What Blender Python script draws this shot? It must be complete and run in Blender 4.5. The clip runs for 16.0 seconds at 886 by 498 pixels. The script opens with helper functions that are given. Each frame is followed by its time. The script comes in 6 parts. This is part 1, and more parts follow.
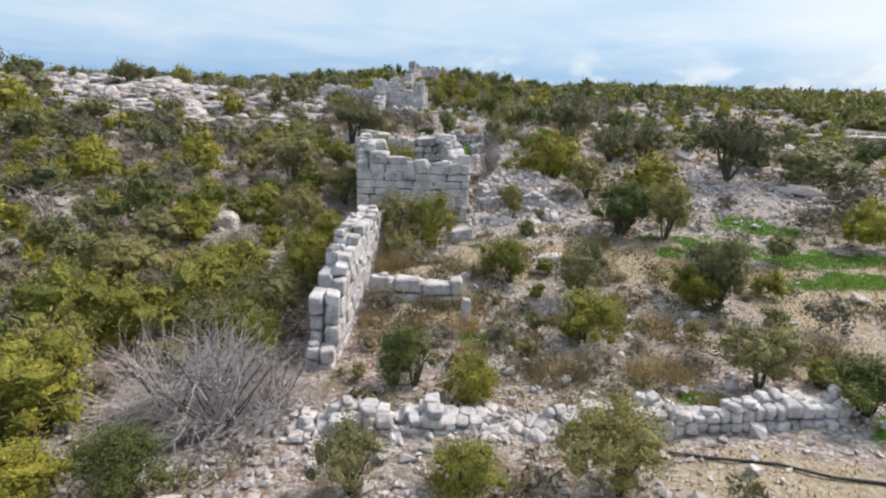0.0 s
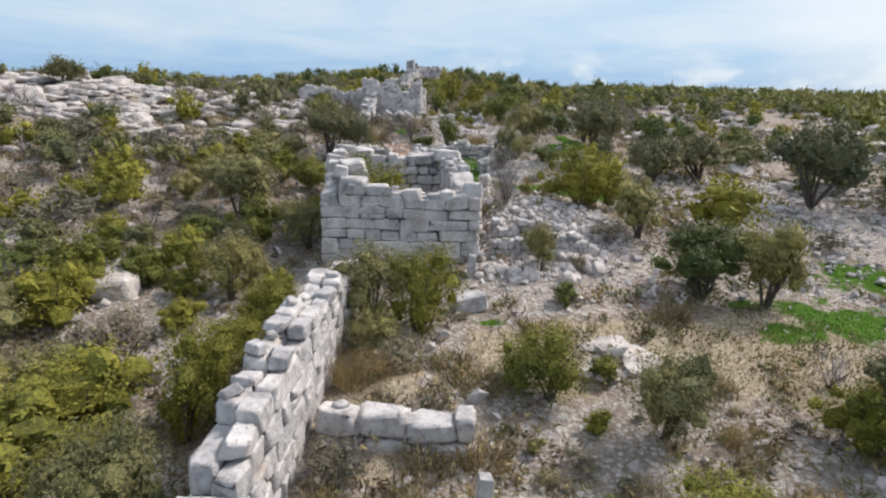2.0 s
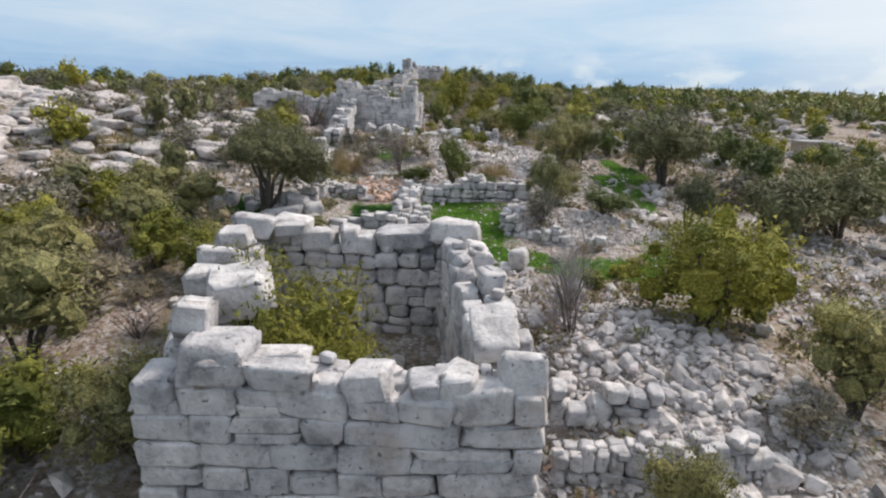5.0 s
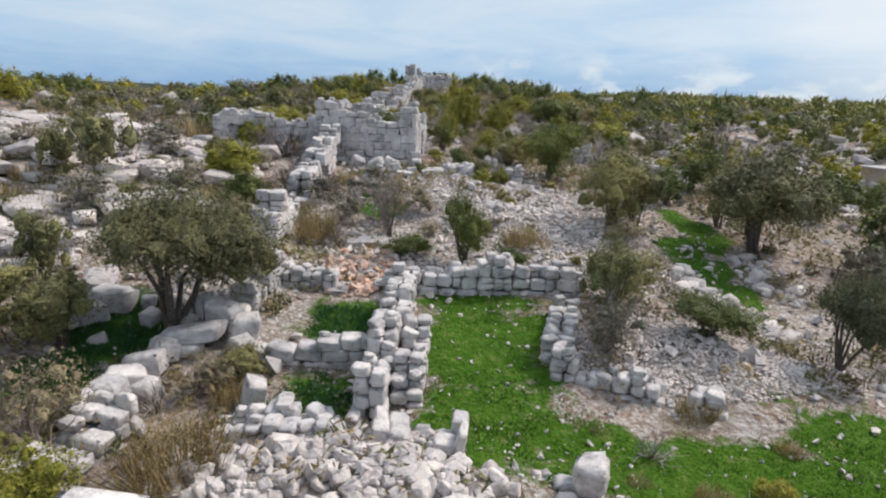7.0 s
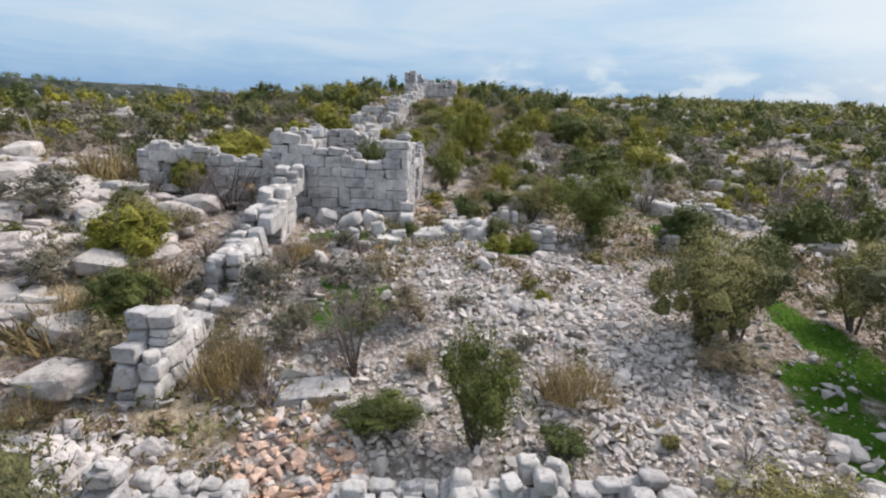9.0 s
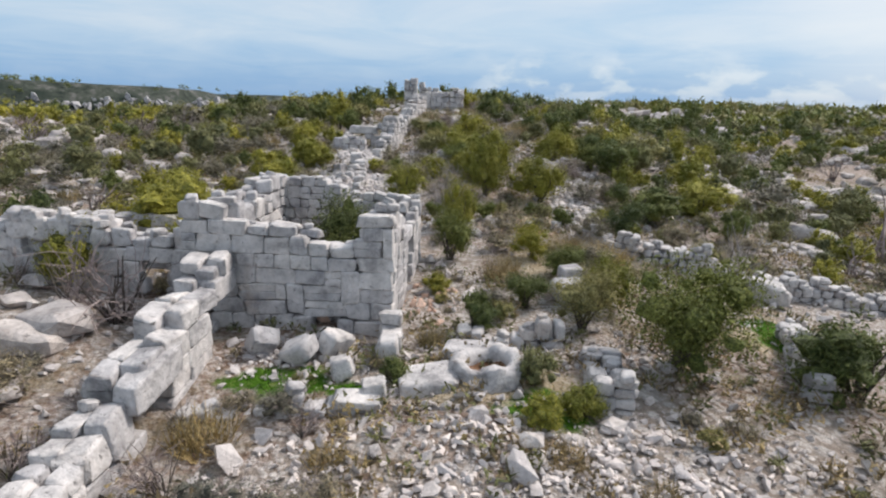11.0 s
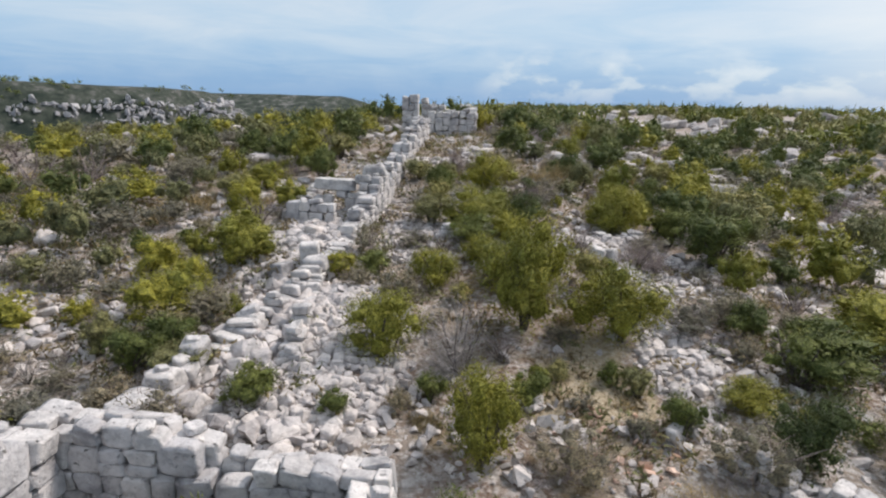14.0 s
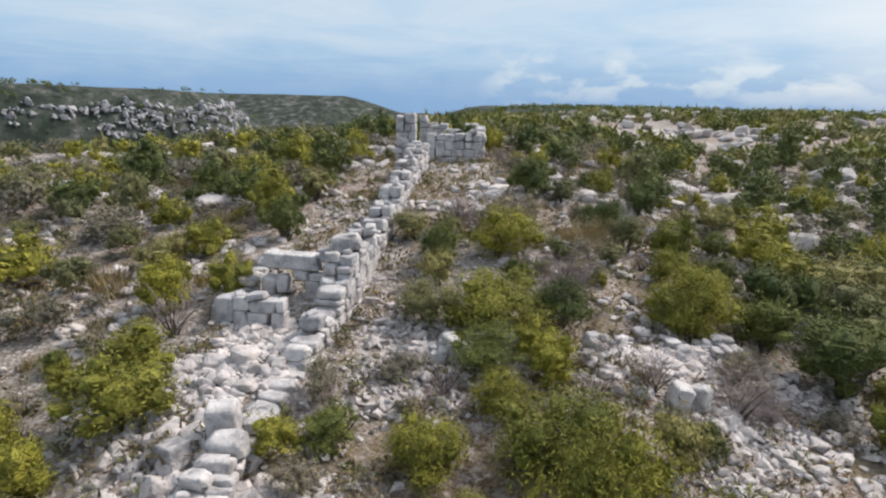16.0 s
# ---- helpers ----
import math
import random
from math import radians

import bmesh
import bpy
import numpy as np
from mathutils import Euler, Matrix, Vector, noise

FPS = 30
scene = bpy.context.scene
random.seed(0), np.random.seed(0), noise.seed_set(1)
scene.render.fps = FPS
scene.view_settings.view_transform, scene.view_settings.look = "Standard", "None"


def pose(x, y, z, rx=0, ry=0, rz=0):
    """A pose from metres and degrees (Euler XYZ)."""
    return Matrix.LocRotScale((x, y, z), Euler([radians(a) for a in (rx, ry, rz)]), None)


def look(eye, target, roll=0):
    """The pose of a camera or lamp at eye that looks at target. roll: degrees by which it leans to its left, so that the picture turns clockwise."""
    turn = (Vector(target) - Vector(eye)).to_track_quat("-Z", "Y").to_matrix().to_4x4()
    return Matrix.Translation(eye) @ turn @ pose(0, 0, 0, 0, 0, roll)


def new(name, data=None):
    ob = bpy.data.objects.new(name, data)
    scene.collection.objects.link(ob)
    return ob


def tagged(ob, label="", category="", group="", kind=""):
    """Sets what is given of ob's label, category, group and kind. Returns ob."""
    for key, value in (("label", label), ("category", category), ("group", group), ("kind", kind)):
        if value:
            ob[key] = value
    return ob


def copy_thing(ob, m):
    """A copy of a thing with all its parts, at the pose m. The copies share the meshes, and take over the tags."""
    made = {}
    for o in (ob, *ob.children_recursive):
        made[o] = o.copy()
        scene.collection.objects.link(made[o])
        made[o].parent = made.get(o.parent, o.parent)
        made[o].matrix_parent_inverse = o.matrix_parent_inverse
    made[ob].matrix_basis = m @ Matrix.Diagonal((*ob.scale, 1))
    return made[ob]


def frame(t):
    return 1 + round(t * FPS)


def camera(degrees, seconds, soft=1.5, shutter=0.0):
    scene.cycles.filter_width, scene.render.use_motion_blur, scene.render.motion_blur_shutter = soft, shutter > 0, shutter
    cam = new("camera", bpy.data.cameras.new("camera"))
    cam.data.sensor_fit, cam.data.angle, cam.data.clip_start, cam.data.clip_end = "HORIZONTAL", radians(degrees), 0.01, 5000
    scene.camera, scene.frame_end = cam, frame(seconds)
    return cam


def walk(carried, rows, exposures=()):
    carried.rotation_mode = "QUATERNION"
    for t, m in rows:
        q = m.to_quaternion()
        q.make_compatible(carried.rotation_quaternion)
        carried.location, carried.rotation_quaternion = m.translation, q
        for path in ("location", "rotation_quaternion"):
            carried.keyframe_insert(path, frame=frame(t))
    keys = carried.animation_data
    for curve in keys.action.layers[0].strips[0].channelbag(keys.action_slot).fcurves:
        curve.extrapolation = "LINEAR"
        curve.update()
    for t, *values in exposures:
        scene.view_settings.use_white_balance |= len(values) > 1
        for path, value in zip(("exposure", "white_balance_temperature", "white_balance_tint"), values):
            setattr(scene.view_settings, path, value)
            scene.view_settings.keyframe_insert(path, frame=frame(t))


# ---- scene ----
cam = camera(75.0, 16.0, soft=2.15)
EYE, TILT, LEAN = 7.3, -14.3, -1.5
ROWS = [
    (0.0, -0.000, 0.000, 0.000, 0.000, -0.000, -0.000),
    (0.5, 0.070, 2.287, 0.608, 0.047, 0.013, -0.031),
    (1.0, 0.115, 4.565, 1.228, 0.077, 0.072, -0.025),
    (1.5, 0.107, 6.829, 1.842, 0.111, 0.147, 0.005),
    (2.0, 0.050, 9.078, 2.442, 0.148, 0.199, 0.050),
    (2.5, -0.005, 11.327, 3.045, 0.160, 0.253, 0.084),
    (3.0, -0.019, 13.566, 3.671, 0.153, 0.252, 0.080),
    (5.5, -0.061, 24.484, 7.332, 0.307, 0.279, -0.279),
    (6.0, -0.085, 26.583, 8.220, 0.496, 0.321, -0.394),
    (6.5, -0.119, 28.680, 9.106, 0.687, 0.315, -0.473),
    (7.0, -0.127, 30.744, 9.996, 0.820, 0.340, -0.566),
    (7.5, -0.136, 32.737, 10.807, 0.894, 0.283, -0.640),
    (8.0, -0.135, 34.725, 11.595, 1.017, 0.230, -0.679),
    (8.5, -0.103, 36.790, 12.471, 1.154, 0.302, -0.689),
    (9.0, -0.109, 38.850, 13.355, 1.321, 0.367, -0.696),
    (11.5, -0.395, 49.002, 17.590, 1.935, 0.267, -0.618),
    (12.0, -0.445, 51.124, 18.444, 2.061, 0.282, -0.584),
    (12.5, -0.517, 53.226, 19.324, 2.205, 0.309, -0.561),
    (13.0, -0.605, 55.241, 20.138, 2.343, 0.221, -0.623),
    (13.5, -0.696, 57.149, 20.971, 2.484, 0.105, -0.674),
    (14.0, -0.767, 59.001, 21.858, 2.631, 0.047, -0.663),
    (14.5, -0.845, 60.809, 22.720, 2.766, 0.034, -0.613),
    (15.0, -0.904, 62.670, 23.570, 2.809, -0.030, -0.570),
    (15.5, -0.969, 64.576, 24.401, 2.917, -0.056, -0.538),
    (16.0, -1.028, 66.492, 25.197, 3.028, -0.085, -0.531),
]
walk(cam, [(t, pose(0, 0, EYE, TILT, LEAN, 0) @ pose(x, y, z, 90 + pitch, roll, yaw)) for t, x, y, z, yaw, pitch, roll in ROWS], [(0.0, 0.15), (1.5, 0.08), (3.2, 0.08), (5.3, 0.00), (10.5, 0.00), (11.5, -0.04), (16.0, 0.00)])

# ---- sky and sun ----
world = bpy.data.worlds.new("world")
scene.world = world
world.use_nodes = True
wn, wl = world.node_tree.nodes, world.node_tree.links
wn.clear()
SUN_ELEV, SUN_AZ = 48.0, 60.0        # degrees; azimuth from +y towards +x


def wnode(kind, **values):
    n = wn.new(kind)
    for k, v in values.items():
        n.inputs[k].default_value = v
    return n


sky = wn.new("ShaderNodeTexSky")
sky.sky_type, sky.sun_disc = "NISHITA", False
sky.sun_elevation, sky.sun_rotation = radians(SUN_ELEV), radians(SUN_AZ)
sky_bg = wnode("ShaderNodeBackground", Strength=0.02)
wl.new(sky.outputs[0], sky_bg.inputs[0])
tc = wn.new("ShaderNodeTexCoord")
sep = wn.new("ShaderNodeSeparateXYZ")
wl.new(tc.outputs["Generated"], sep.inputs[0])


def wmath(op, a, b=None):
    n = wn.new("ShaderNodeMath")
    n.operation = op
    for i, v in enumerate((a, b)):
        if v is None:
            continue
        if isinstance(v, (int, float)):
            n.inputs[i].default_value = v
        else:
            wl.new(v, n.inputs[i])
    return n.outputs[0]


def wramp(fac, stops):
    n = wn.new("ShaderNodeValToRGB")
    e = n.color_ramp.elements
    while len(e) < len(stops):
        e.new(0.5)
    for k, (p, c) in zip(e, stops):
        k.position, k.color = p, (*c, 1)
    wl.new(fac, n.inputs[0])
    return n.outputs[0]


def wmix(fac, a, b):
    n = wn.new("ShaderNodeMix")
    n.data_type = "RGBA"
    for i, v in ((0, fac), (6, a), (7, b)):
        if isinstance(v, (int, float)):
            n.inputs[i].default_value = v
        elif isinstance(v, tuple):
            n.inputs[i].default_value = (*v, 1)
        else:
            wl.new(v, n.inputs[i])
    return n.outputs[2]


# cloud sheets: directions flattened so that the clouds draw out into bands towards the horizon
up = wmath("MAXIMUM", sep.outputs[2], 0.0)
den = wmath("ADD", up, 0.10)
comb = wn.new("ShaderNodeCombineXYZ")
wl.new(wmath("DIVIDE", sep.outputs[0], den), comb.inputs[0])
wl.new(wmath("DIVIDE", sep.outputs[1], den), comb.inputs[1])
bands = wnode("ShaderNodeTexNoise", Scale=0.75, Detail=7.0, Roughness=0.6, Distortion=0.5)
wl.new(comb.outputs[0], bands.inputs["Vector"])
base_sky = wramp(up, [(0.0, (0.23, 0.45, 0.78)), (0.035, (0.25, 0.47, 0.79)), (0.075, (0.36, 0.57, 0.84)), (0.12, (0.50, 0.69, 0.89)), (0.5, (0.66, 0.78, 0.92))])
veil = wramp(bands.outputs[0], [(0.34, (0, 0, 0)), (0.66, (0.92, 0.92, 0.92))])
lift = wramp(up, [(0.02, (0.12, 0.12, 0.12)), (0.10, (1, 1, 1))])
veil_fac = wmath("MULTIPLY", veil, lift)
mixed = wmix(veil_fac, base_sky, wramp(up, [(0.0, (0.60, 0.74, 0.91)), (0.14, (0.74, 0.83, 0.93)), (0.4, (0.86, 0.90, 0.96))]))
# heaped clouds low over the hills
stretch = wn.new("ShaderNodeVectorMath")
stretch.operation = "MULTIPLY"
stretch.inputs[1].default_value = (1.0, 1.0, 2.0)
wl.new(tc.outputs["Generated"], stretch.inputs[0])
heaps = wnode("ShaderNodeTexNoise", Scale=12.0, Detail=7.0, Roughness=0.5, Distortion=0.1)
wl.new(stretch.outputs[0], heaps.inputs["Vector"])
low = wramp(up, [(0.0, (0.2, 0.2, 0.2)), (0.03, (1, 1, 1)), (0.065, (1, 1, 1)), (0.10, (0, 0, 0))])
side = wramp(sep.outputs[0], [(0.0, (0.1, 0.1, 0.1)), (0.06, (1, 1, 1)), (0.5, (1, 1, 1)), (0.8, (0.3, 0.3, 0.3))])
heap_fac = wmath("MULTIPLY", wmath("MULTIPLY", wramp(heaps.outputs[0], [(0.45, (0, 0, 0)), (0.52, (0.92, 0.92, 0.92))]), low), side)
mixed = wmix(heap_fac, mixed, wramp(heaps.outputs[0], [(0.48, (0.50, 0.66, 0.86)), (0.62, (0.72, 0.82, 0.94))]))
# the veil glows where the sun stands behind it
toward = wn.new("ShaderNodeVectorMath")
toward.operation = "DOT_PRODUCT"
toward.inputs[1].default_value = (0.60, 0.77, 0.21)
wl.new(tc.outputs["Generated"], toward.inputs[0])
mixed = wmix(wramp(toward.outputs["Value"], [(0.970, (0, 0, 0)), (1.0, (0.75, 0.75, 0.75))]), mixed, (0.98, 0.98, 0.99))
cloud_bg = wnode("ShaderNodeBackground", Strength=0.80)
wl.new(mixed, cloud_bg.inputs[0])
both = wn.new("ShaderNodeAddShader")
wl.new(sky_bg.outputs[0], both.inputs[0])
wl.new(cloud_bg.outputs[0], both.inputs[1])
wout = wn.new("ShaderNodeOutputWorld")
wl.new(both.outputs[0], wout.inputs[0])

sun = new("sun", bpy.data.lights.new("sun", "SUN"))
sun.data.energy, sun.data.angle, sun.data.color = 4.2, radians(14), (1.0, 0.90, 0.81)
sun_way = Vector((math.sin(radians(SUN_AZ)) * math.cos(radians(SUN_ELEV)), math.cos(radians(SUN_AZ)) * math.cos(radians(SUN_ELEV)), math.sin(radians(SUN_ELEV))))
sun.matrix_world = look((0, 0, 60), Vector((0, 0, 60)) - sun_way)
scene.view_settings.exposure = 0.0


# ---- materials ----
def material(name, rough=0.85, spec=0.2):
    m = bpy.data.materials.new(name)
    m.use_nodes = True
    p = m.node_tree.nodes["Principled BSDF"]
    p.inputs["Roughness"].default_value = rough
    p.inputs["Specular IOR Level"].default_value = spec
    return m, m.node_tree.nodes, m.node_tree.links, p


def tex(nodes, links, coord, scale, detail=4.0, rough=0.6, kind="ShaderNodeTexNoise"):
    n = nodes.new(kind)
    n.inputs["Scale"].default_value = scale
    if kind == "ShaderNodeTexNoise":
        n.inputs["Detail"].default_value, n.inputs["Roughness"].default_value = detail, rough
    links.new(coord, n.inputs["Vector"])
    return n.outputs[0]


def ramp(nodes, links, fac, stops):
    n = nodes.new("ShaderNodeValToRGB")
    e = n.color_ramp.elements
    while len(e) < len(stops):
        e.new(0.5)
    for k, (p, c) in zip(e, stops):
        k.position, k.color = p, (*(c if isinstance(c, tuple) else (c, c, c)), 1)
    links.new(fac, n.inputs[0])
    return n.outputs[0]


def mix(nodes, links, fac, a, b, how="MIX"):
    n = nodes.new("ShaderNodeMix")
    n.data_type, n.blend_type = "RGBA", how
    for i, v in ((0, fac), (6, a), (7, b)):
        if isinstance(v, (int, float)):
            n.inputs[i].default_value = v
        elif isinstance(v, tuple):
            n.inputs[i].default_value = (*v, 1)
        else:
            links.new(v, n.inputs[i])
    return n.outputs[2]


def relief(nodes, links, p, height, strength, distance):
    b = nodes.new("ShaderNodeBump")
    b.inputs["Strength"].default_value, b.inputs["Distance"].default_value = strength, distance
    links.new(height, b.inputs["Height"])
    links.new(b.outputs[0], p.inputs["Normal"])


def stone_material(name, pale, dark, warm, island, warm_at=0.66, lichen=0.6):
    """Weathered limestone: pale and grey patches, dark lichen specks, rusty stains, pits."""
    m, n, l, p = material(name, 0.9, 0.15)
    co = n.new("ShaderNodeNewGeometry")
    pos = co.outputs["Position"]
    rnd = co.outputs["Random Per Island"] if island else n.new("ShaderNodeObjectInfo").outputs["Random"]
    c = ramp(n, l, tex(n, l, pos, 1.7, 7, 0.68), [(0.36, dark), (0.47, tuple(0.45 * a + 0.55 * b for a, b in zip(dark, pale))), (0.62, pale)])
    c = mix(n, l, ramp(n, l, tex(n, l, pos, 0.8, 3), [(warm_at, 0.0), (warm_at + 0.12, 0.6)]), c, warm)
    c = mix(n, l, ramp(n, l, tex(n, l, pos, 5.5, 6, 0.72), [(0.55, 0.0), (0.70, lichen)]), c, (dark[0] * 0.55, dark[1] * 0.55, dark[2] * 0.57))
    c = mix(n, l, 1.0, c, ramp(n, l, rnd, [(0.0, (0.80, 0.80, 0.82)), (1.0, (1.06, 1.04, 1.02))]), "MULTIPLY")
    pits = ramp(n, l, tex(n, l, pos, 10.0, 4, 0.6), [(0.64, 0.0), (0.71, 1.0)])
    c = mix(n, l, mix(n, l, 1.0, pits, (lichen, lichen, lichen), "MULTIPLY"), c, (dark[0] * 0.30, dark[1] * 0.29, dark[2] * 0.28))
    l.new(c, p.inputs["Base Color"])
    bumps = n.new("ShaderNodeMath")
    bumps.operation = "MULTIPLY_ADD"
    l.new(pits, bumps.inputs[0])
    bumps.inputs[1].default_value = -0.3
    l.new(tex(n, l, pos, 3.0, 6, 0.62), bumps.inputs[2])
    relief(n, l, p, bumps.outputs[0], 0.8, 0.12)
    return m


ASHLAR = stone_material("ashlar_limestone", (0.63, 0.615, 0.615), (0.30, 0.295, 0.303), (0.46, 0.37, 0.31), False, 0.64, 0.6)
RUBBLE = stone_material("rubble_limestone", (0.645, 0.61, 0.60), (0.385, 0.36, 0.35), (0.46, 0.35, 0.29), True, 0.66, 0.45)
RUSTY = stone_material("rusty_limestone", (0.72, 0.54, 0.45), (0.56, 0.40, 0.32), (0.60, 0.37, 0.26), True, 0.5, 0.2)
GRAVEL = stone_material("pinkish_field_gravel", (0.73, 0.675, 0.65), (0.48, 0.44, 0.42), (0.56, 0.45, 0.39), True, 0.68, 0.25)
CLIFF = stone_material("cliff_limestone", (0.50, 0.495, 0.51), (0.26, 0.26, 0.275), (0.34, 0.29, 0.26), True, 0.7)
EARTH = stone_material("brown_earth", (0.22, 0.125, 0.075), (0.09, 0.056, 0.036), (0.34, 0.19, 0.10), True, 0.55)
OUTCROP = stone_material("outcrop_limestone", (0.60, 0.565, 0.55), (0.34, 0.315, 0.305), (0.44, 0.34, 0.28), True, 0.64, 0.55)


def leaf_material(name, low, high, third, warm=0.25):
    m, n, l, p = material(name, 0.62, 0.25)
    g = n.new("ShaderNodeNewGeometry")
    c = ramp(n, l, g.outputs["Random Per Island"], [(0.0, tuple((a + b) / 2 for a, b in zip(low, high))), (0.6, high), (1.0, tuple((a + b) / 2 for a, b in zip(high, third)))])
    o = n.new("ShaderNodeObjectInfo")
    c = mix(n, l, 1.0, c, ramp(n, l, o.outputs["Random"], [(0.0, (0.66, 0.73, 0.78)), (0.5, (1.0, 1.0, 0.97)), (1.0, (1.2, 1.15, 0.97))]), "MULTIPLY")
    pat = ramp(n, l, tex(n, l, g.outputs["Position"], 1.6, 3), [(0.4, 0.0), (0.7, warm)])
    c = mix(n, l, pat, c, third)
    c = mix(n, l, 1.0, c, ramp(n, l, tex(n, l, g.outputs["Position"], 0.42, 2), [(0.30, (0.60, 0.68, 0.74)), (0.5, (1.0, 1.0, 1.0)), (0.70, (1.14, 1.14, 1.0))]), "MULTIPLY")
    # fine speckle: shade between leaves and bright tips put into the colour
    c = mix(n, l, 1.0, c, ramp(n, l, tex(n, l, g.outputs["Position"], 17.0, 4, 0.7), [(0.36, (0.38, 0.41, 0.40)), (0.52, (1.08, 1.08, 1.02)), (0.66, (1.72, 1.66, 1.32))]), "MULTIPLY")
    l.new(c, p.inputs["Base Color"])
    relief(n, l, p, tex(n, l, g.outputs["Position"], 17.0, 4, 0.7), 0.8, 0.10)
    thin = n.new("ShaderNodeBsdfTranslucent")
    l.new(c, thin.inputs[0])
    both_ways = n.new("ShaderNodeMixShader")
    both_ways.inputs[0].default_value = 0.14
    l.new(p.outputs[0], both_ways.inputs[1])
    l.new(thin.outputs[0], both_ways.inputs[2])
    l.new(both_ways.outputs[0], n["Material Output"].inputs[0])
    return m


# low tones carry the shade inside crowns, high and third tones the highlights
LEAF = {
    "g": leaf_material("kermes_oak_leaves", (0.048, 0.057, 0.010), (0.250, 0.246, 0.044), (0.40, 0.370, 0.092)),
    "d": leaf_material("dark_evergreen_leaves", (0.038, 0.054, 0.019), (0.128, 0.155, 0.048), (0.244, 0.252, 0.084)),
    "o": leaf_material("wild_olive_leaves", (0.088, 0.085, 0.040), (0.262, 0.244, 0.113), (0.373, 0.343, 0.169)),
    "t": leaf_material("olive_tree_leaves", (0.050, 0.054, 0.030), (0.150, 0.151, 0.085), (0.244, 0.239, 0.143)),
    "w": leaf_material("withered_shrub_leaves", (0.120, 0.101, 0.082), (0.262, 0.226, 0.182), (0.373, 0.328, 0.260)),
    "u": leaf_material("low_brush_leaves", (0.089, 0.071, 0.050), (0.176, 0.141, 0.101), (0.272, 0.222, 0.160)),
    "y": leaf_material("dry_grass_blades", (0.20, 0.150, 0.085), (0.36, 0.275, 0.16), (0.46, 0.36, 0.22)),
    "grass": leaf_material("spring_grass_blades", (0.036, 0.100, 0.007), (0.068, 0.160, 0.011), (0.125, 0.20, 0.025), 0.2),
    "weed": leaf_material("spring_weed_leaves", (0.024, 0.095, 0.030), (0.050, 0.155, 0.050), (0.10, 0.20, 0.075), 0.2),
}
m_, n_, l_, p_ = material("bark", 0.9, 0.1)
g_ = n_.new("ShaderNodeNewGeometry")
l_.new(ramp(n_, l_, tex(n_, l_, g_.outputs["Position"], 14, 5), [(0.3, (0.055, 0.046, 0.040)), (0.7, (0.15, 0.13, 0.115))]), p_.inputs["Base Color"])
BARK = m_
m_, n_, l_, p_ = material("grey_twigs", 0.9, 0.1)
g_ = n_.new("ShaderNodeNewGeometry")
l_.new(ramp(n_, l_, g_.outputs["Random Per Island"], [(0.0, (0.24, 0.22, 0.218)), (1.0, (0.46, 0.425, 0.415))]), p_.inputs["Base Color"])
TWIG = m_
m_, n_, l_, p_ = material("reddish_twigs", 0.9, 0.1)
g_ = n_.new("ShaderNodeNewGeometry")
l_.new(ramp(n_, l_, g_.outputs["Random Per Island"], [(0.0, (0.18, 0.148, 0.145)), (1.0, (0.34, 0.285, 0.275))]), p_.inputs["Base Color"])
RED_TWIG = m_

# ground: stony soil, pale broken limestone, dry grass and green grass, laid out by three masks
m_, n_, l_, p_ = material("stony_ground", 0.95, 0.1)
g_ = n_.new("ShaderNodeNewGeometry")
pos_ = g_.outputs["Position"]
at_ = n_.new("ShaderNodeAttribute")
at_.attribute_name = "cover"
sp_ = n_.new("ShaderNodeSeparateColor")
l_.new(at_.outputs["Color"], sp_.inputs[0])
soil = ramp(n_, l_, tex(n_, l_, pos_, 2.3, 6, 0.65), [(0.3, (0.130, 0.088, 0.066)), (0.5, (0.220, 0.158, 0.124)), (0.7, (0.38, 0.31, 0.265))])
chips = ramp(n_, l_, tex(n_, l_, pos_, 9.0, 6, 0.7), [(0.35, (0.30, 0.262, 0.24)), (0.62, (0.60, 0.555, 0.53))])
soil = mix(n_, l_, ramp(n_, l_, tex(n_, l_, pos_, 5.0, 6, 0.7), [(0.44, 0.0), (0.56, 0.9)]), soil, chips)
scrub = ramp(n_, l_, tex(n_, l_, pos_, 6.0, 6, 0.7), [(0.35, (0.10, 0.088, 0.050)), (0.65, (0.25, 0.20, 0.125))])
soil = mix(n_, l_, ramp(n_, l_, tex(n_, l_, pos_, 0.55, 5, 0.6), [(0.50, 0.0), (0.62, 0.7)]), soil, scrub)


def broken_stones(scale, lo, hi):
    """Colour of close-lying broken stones: each its own shade, dark earth between them; and their relief."""
    v = n_.new("ShaderNodeTexVoronoi")
    v.inputs["Scale"].default_value = scale
    wob = n_.new("ShaderNodeVectorMath")
    wob.operation = "MULTIPLY_ADD"
    l_.new(n_tex(scale * 0.9), wob.inputs[0])
    wob.inputs[1].default_value = (0.9 / scale, 0.9 / scale, 0.9 / scale)
    l_.new(pos_, wob.inputs[2])
    l_.new(wob.outputs[0], v.inputs["Vector"])
    shade = ramp(n_, l_, v.outputs["Color"], [(0.1, lo), (0.9, hi)])
    gap = ramp(n_, l_, v.outputs["Distance"], [(0.38, 0.0), (0.62, 1.0)])
    return mix(n_, l_, gap, shade, (0.29, 0.245, 0.212)), v.outputs["Distance"]


def n_tex(scale):
    n = n_.new("ShaderNodeTexNoise")
    n.inputs["Scale"].default_value, n.inputs["Detail"].default_value = scale, 3.0
    l_.new(pos_, n.inputs["Vector"])
    return n.outputs["Color"]


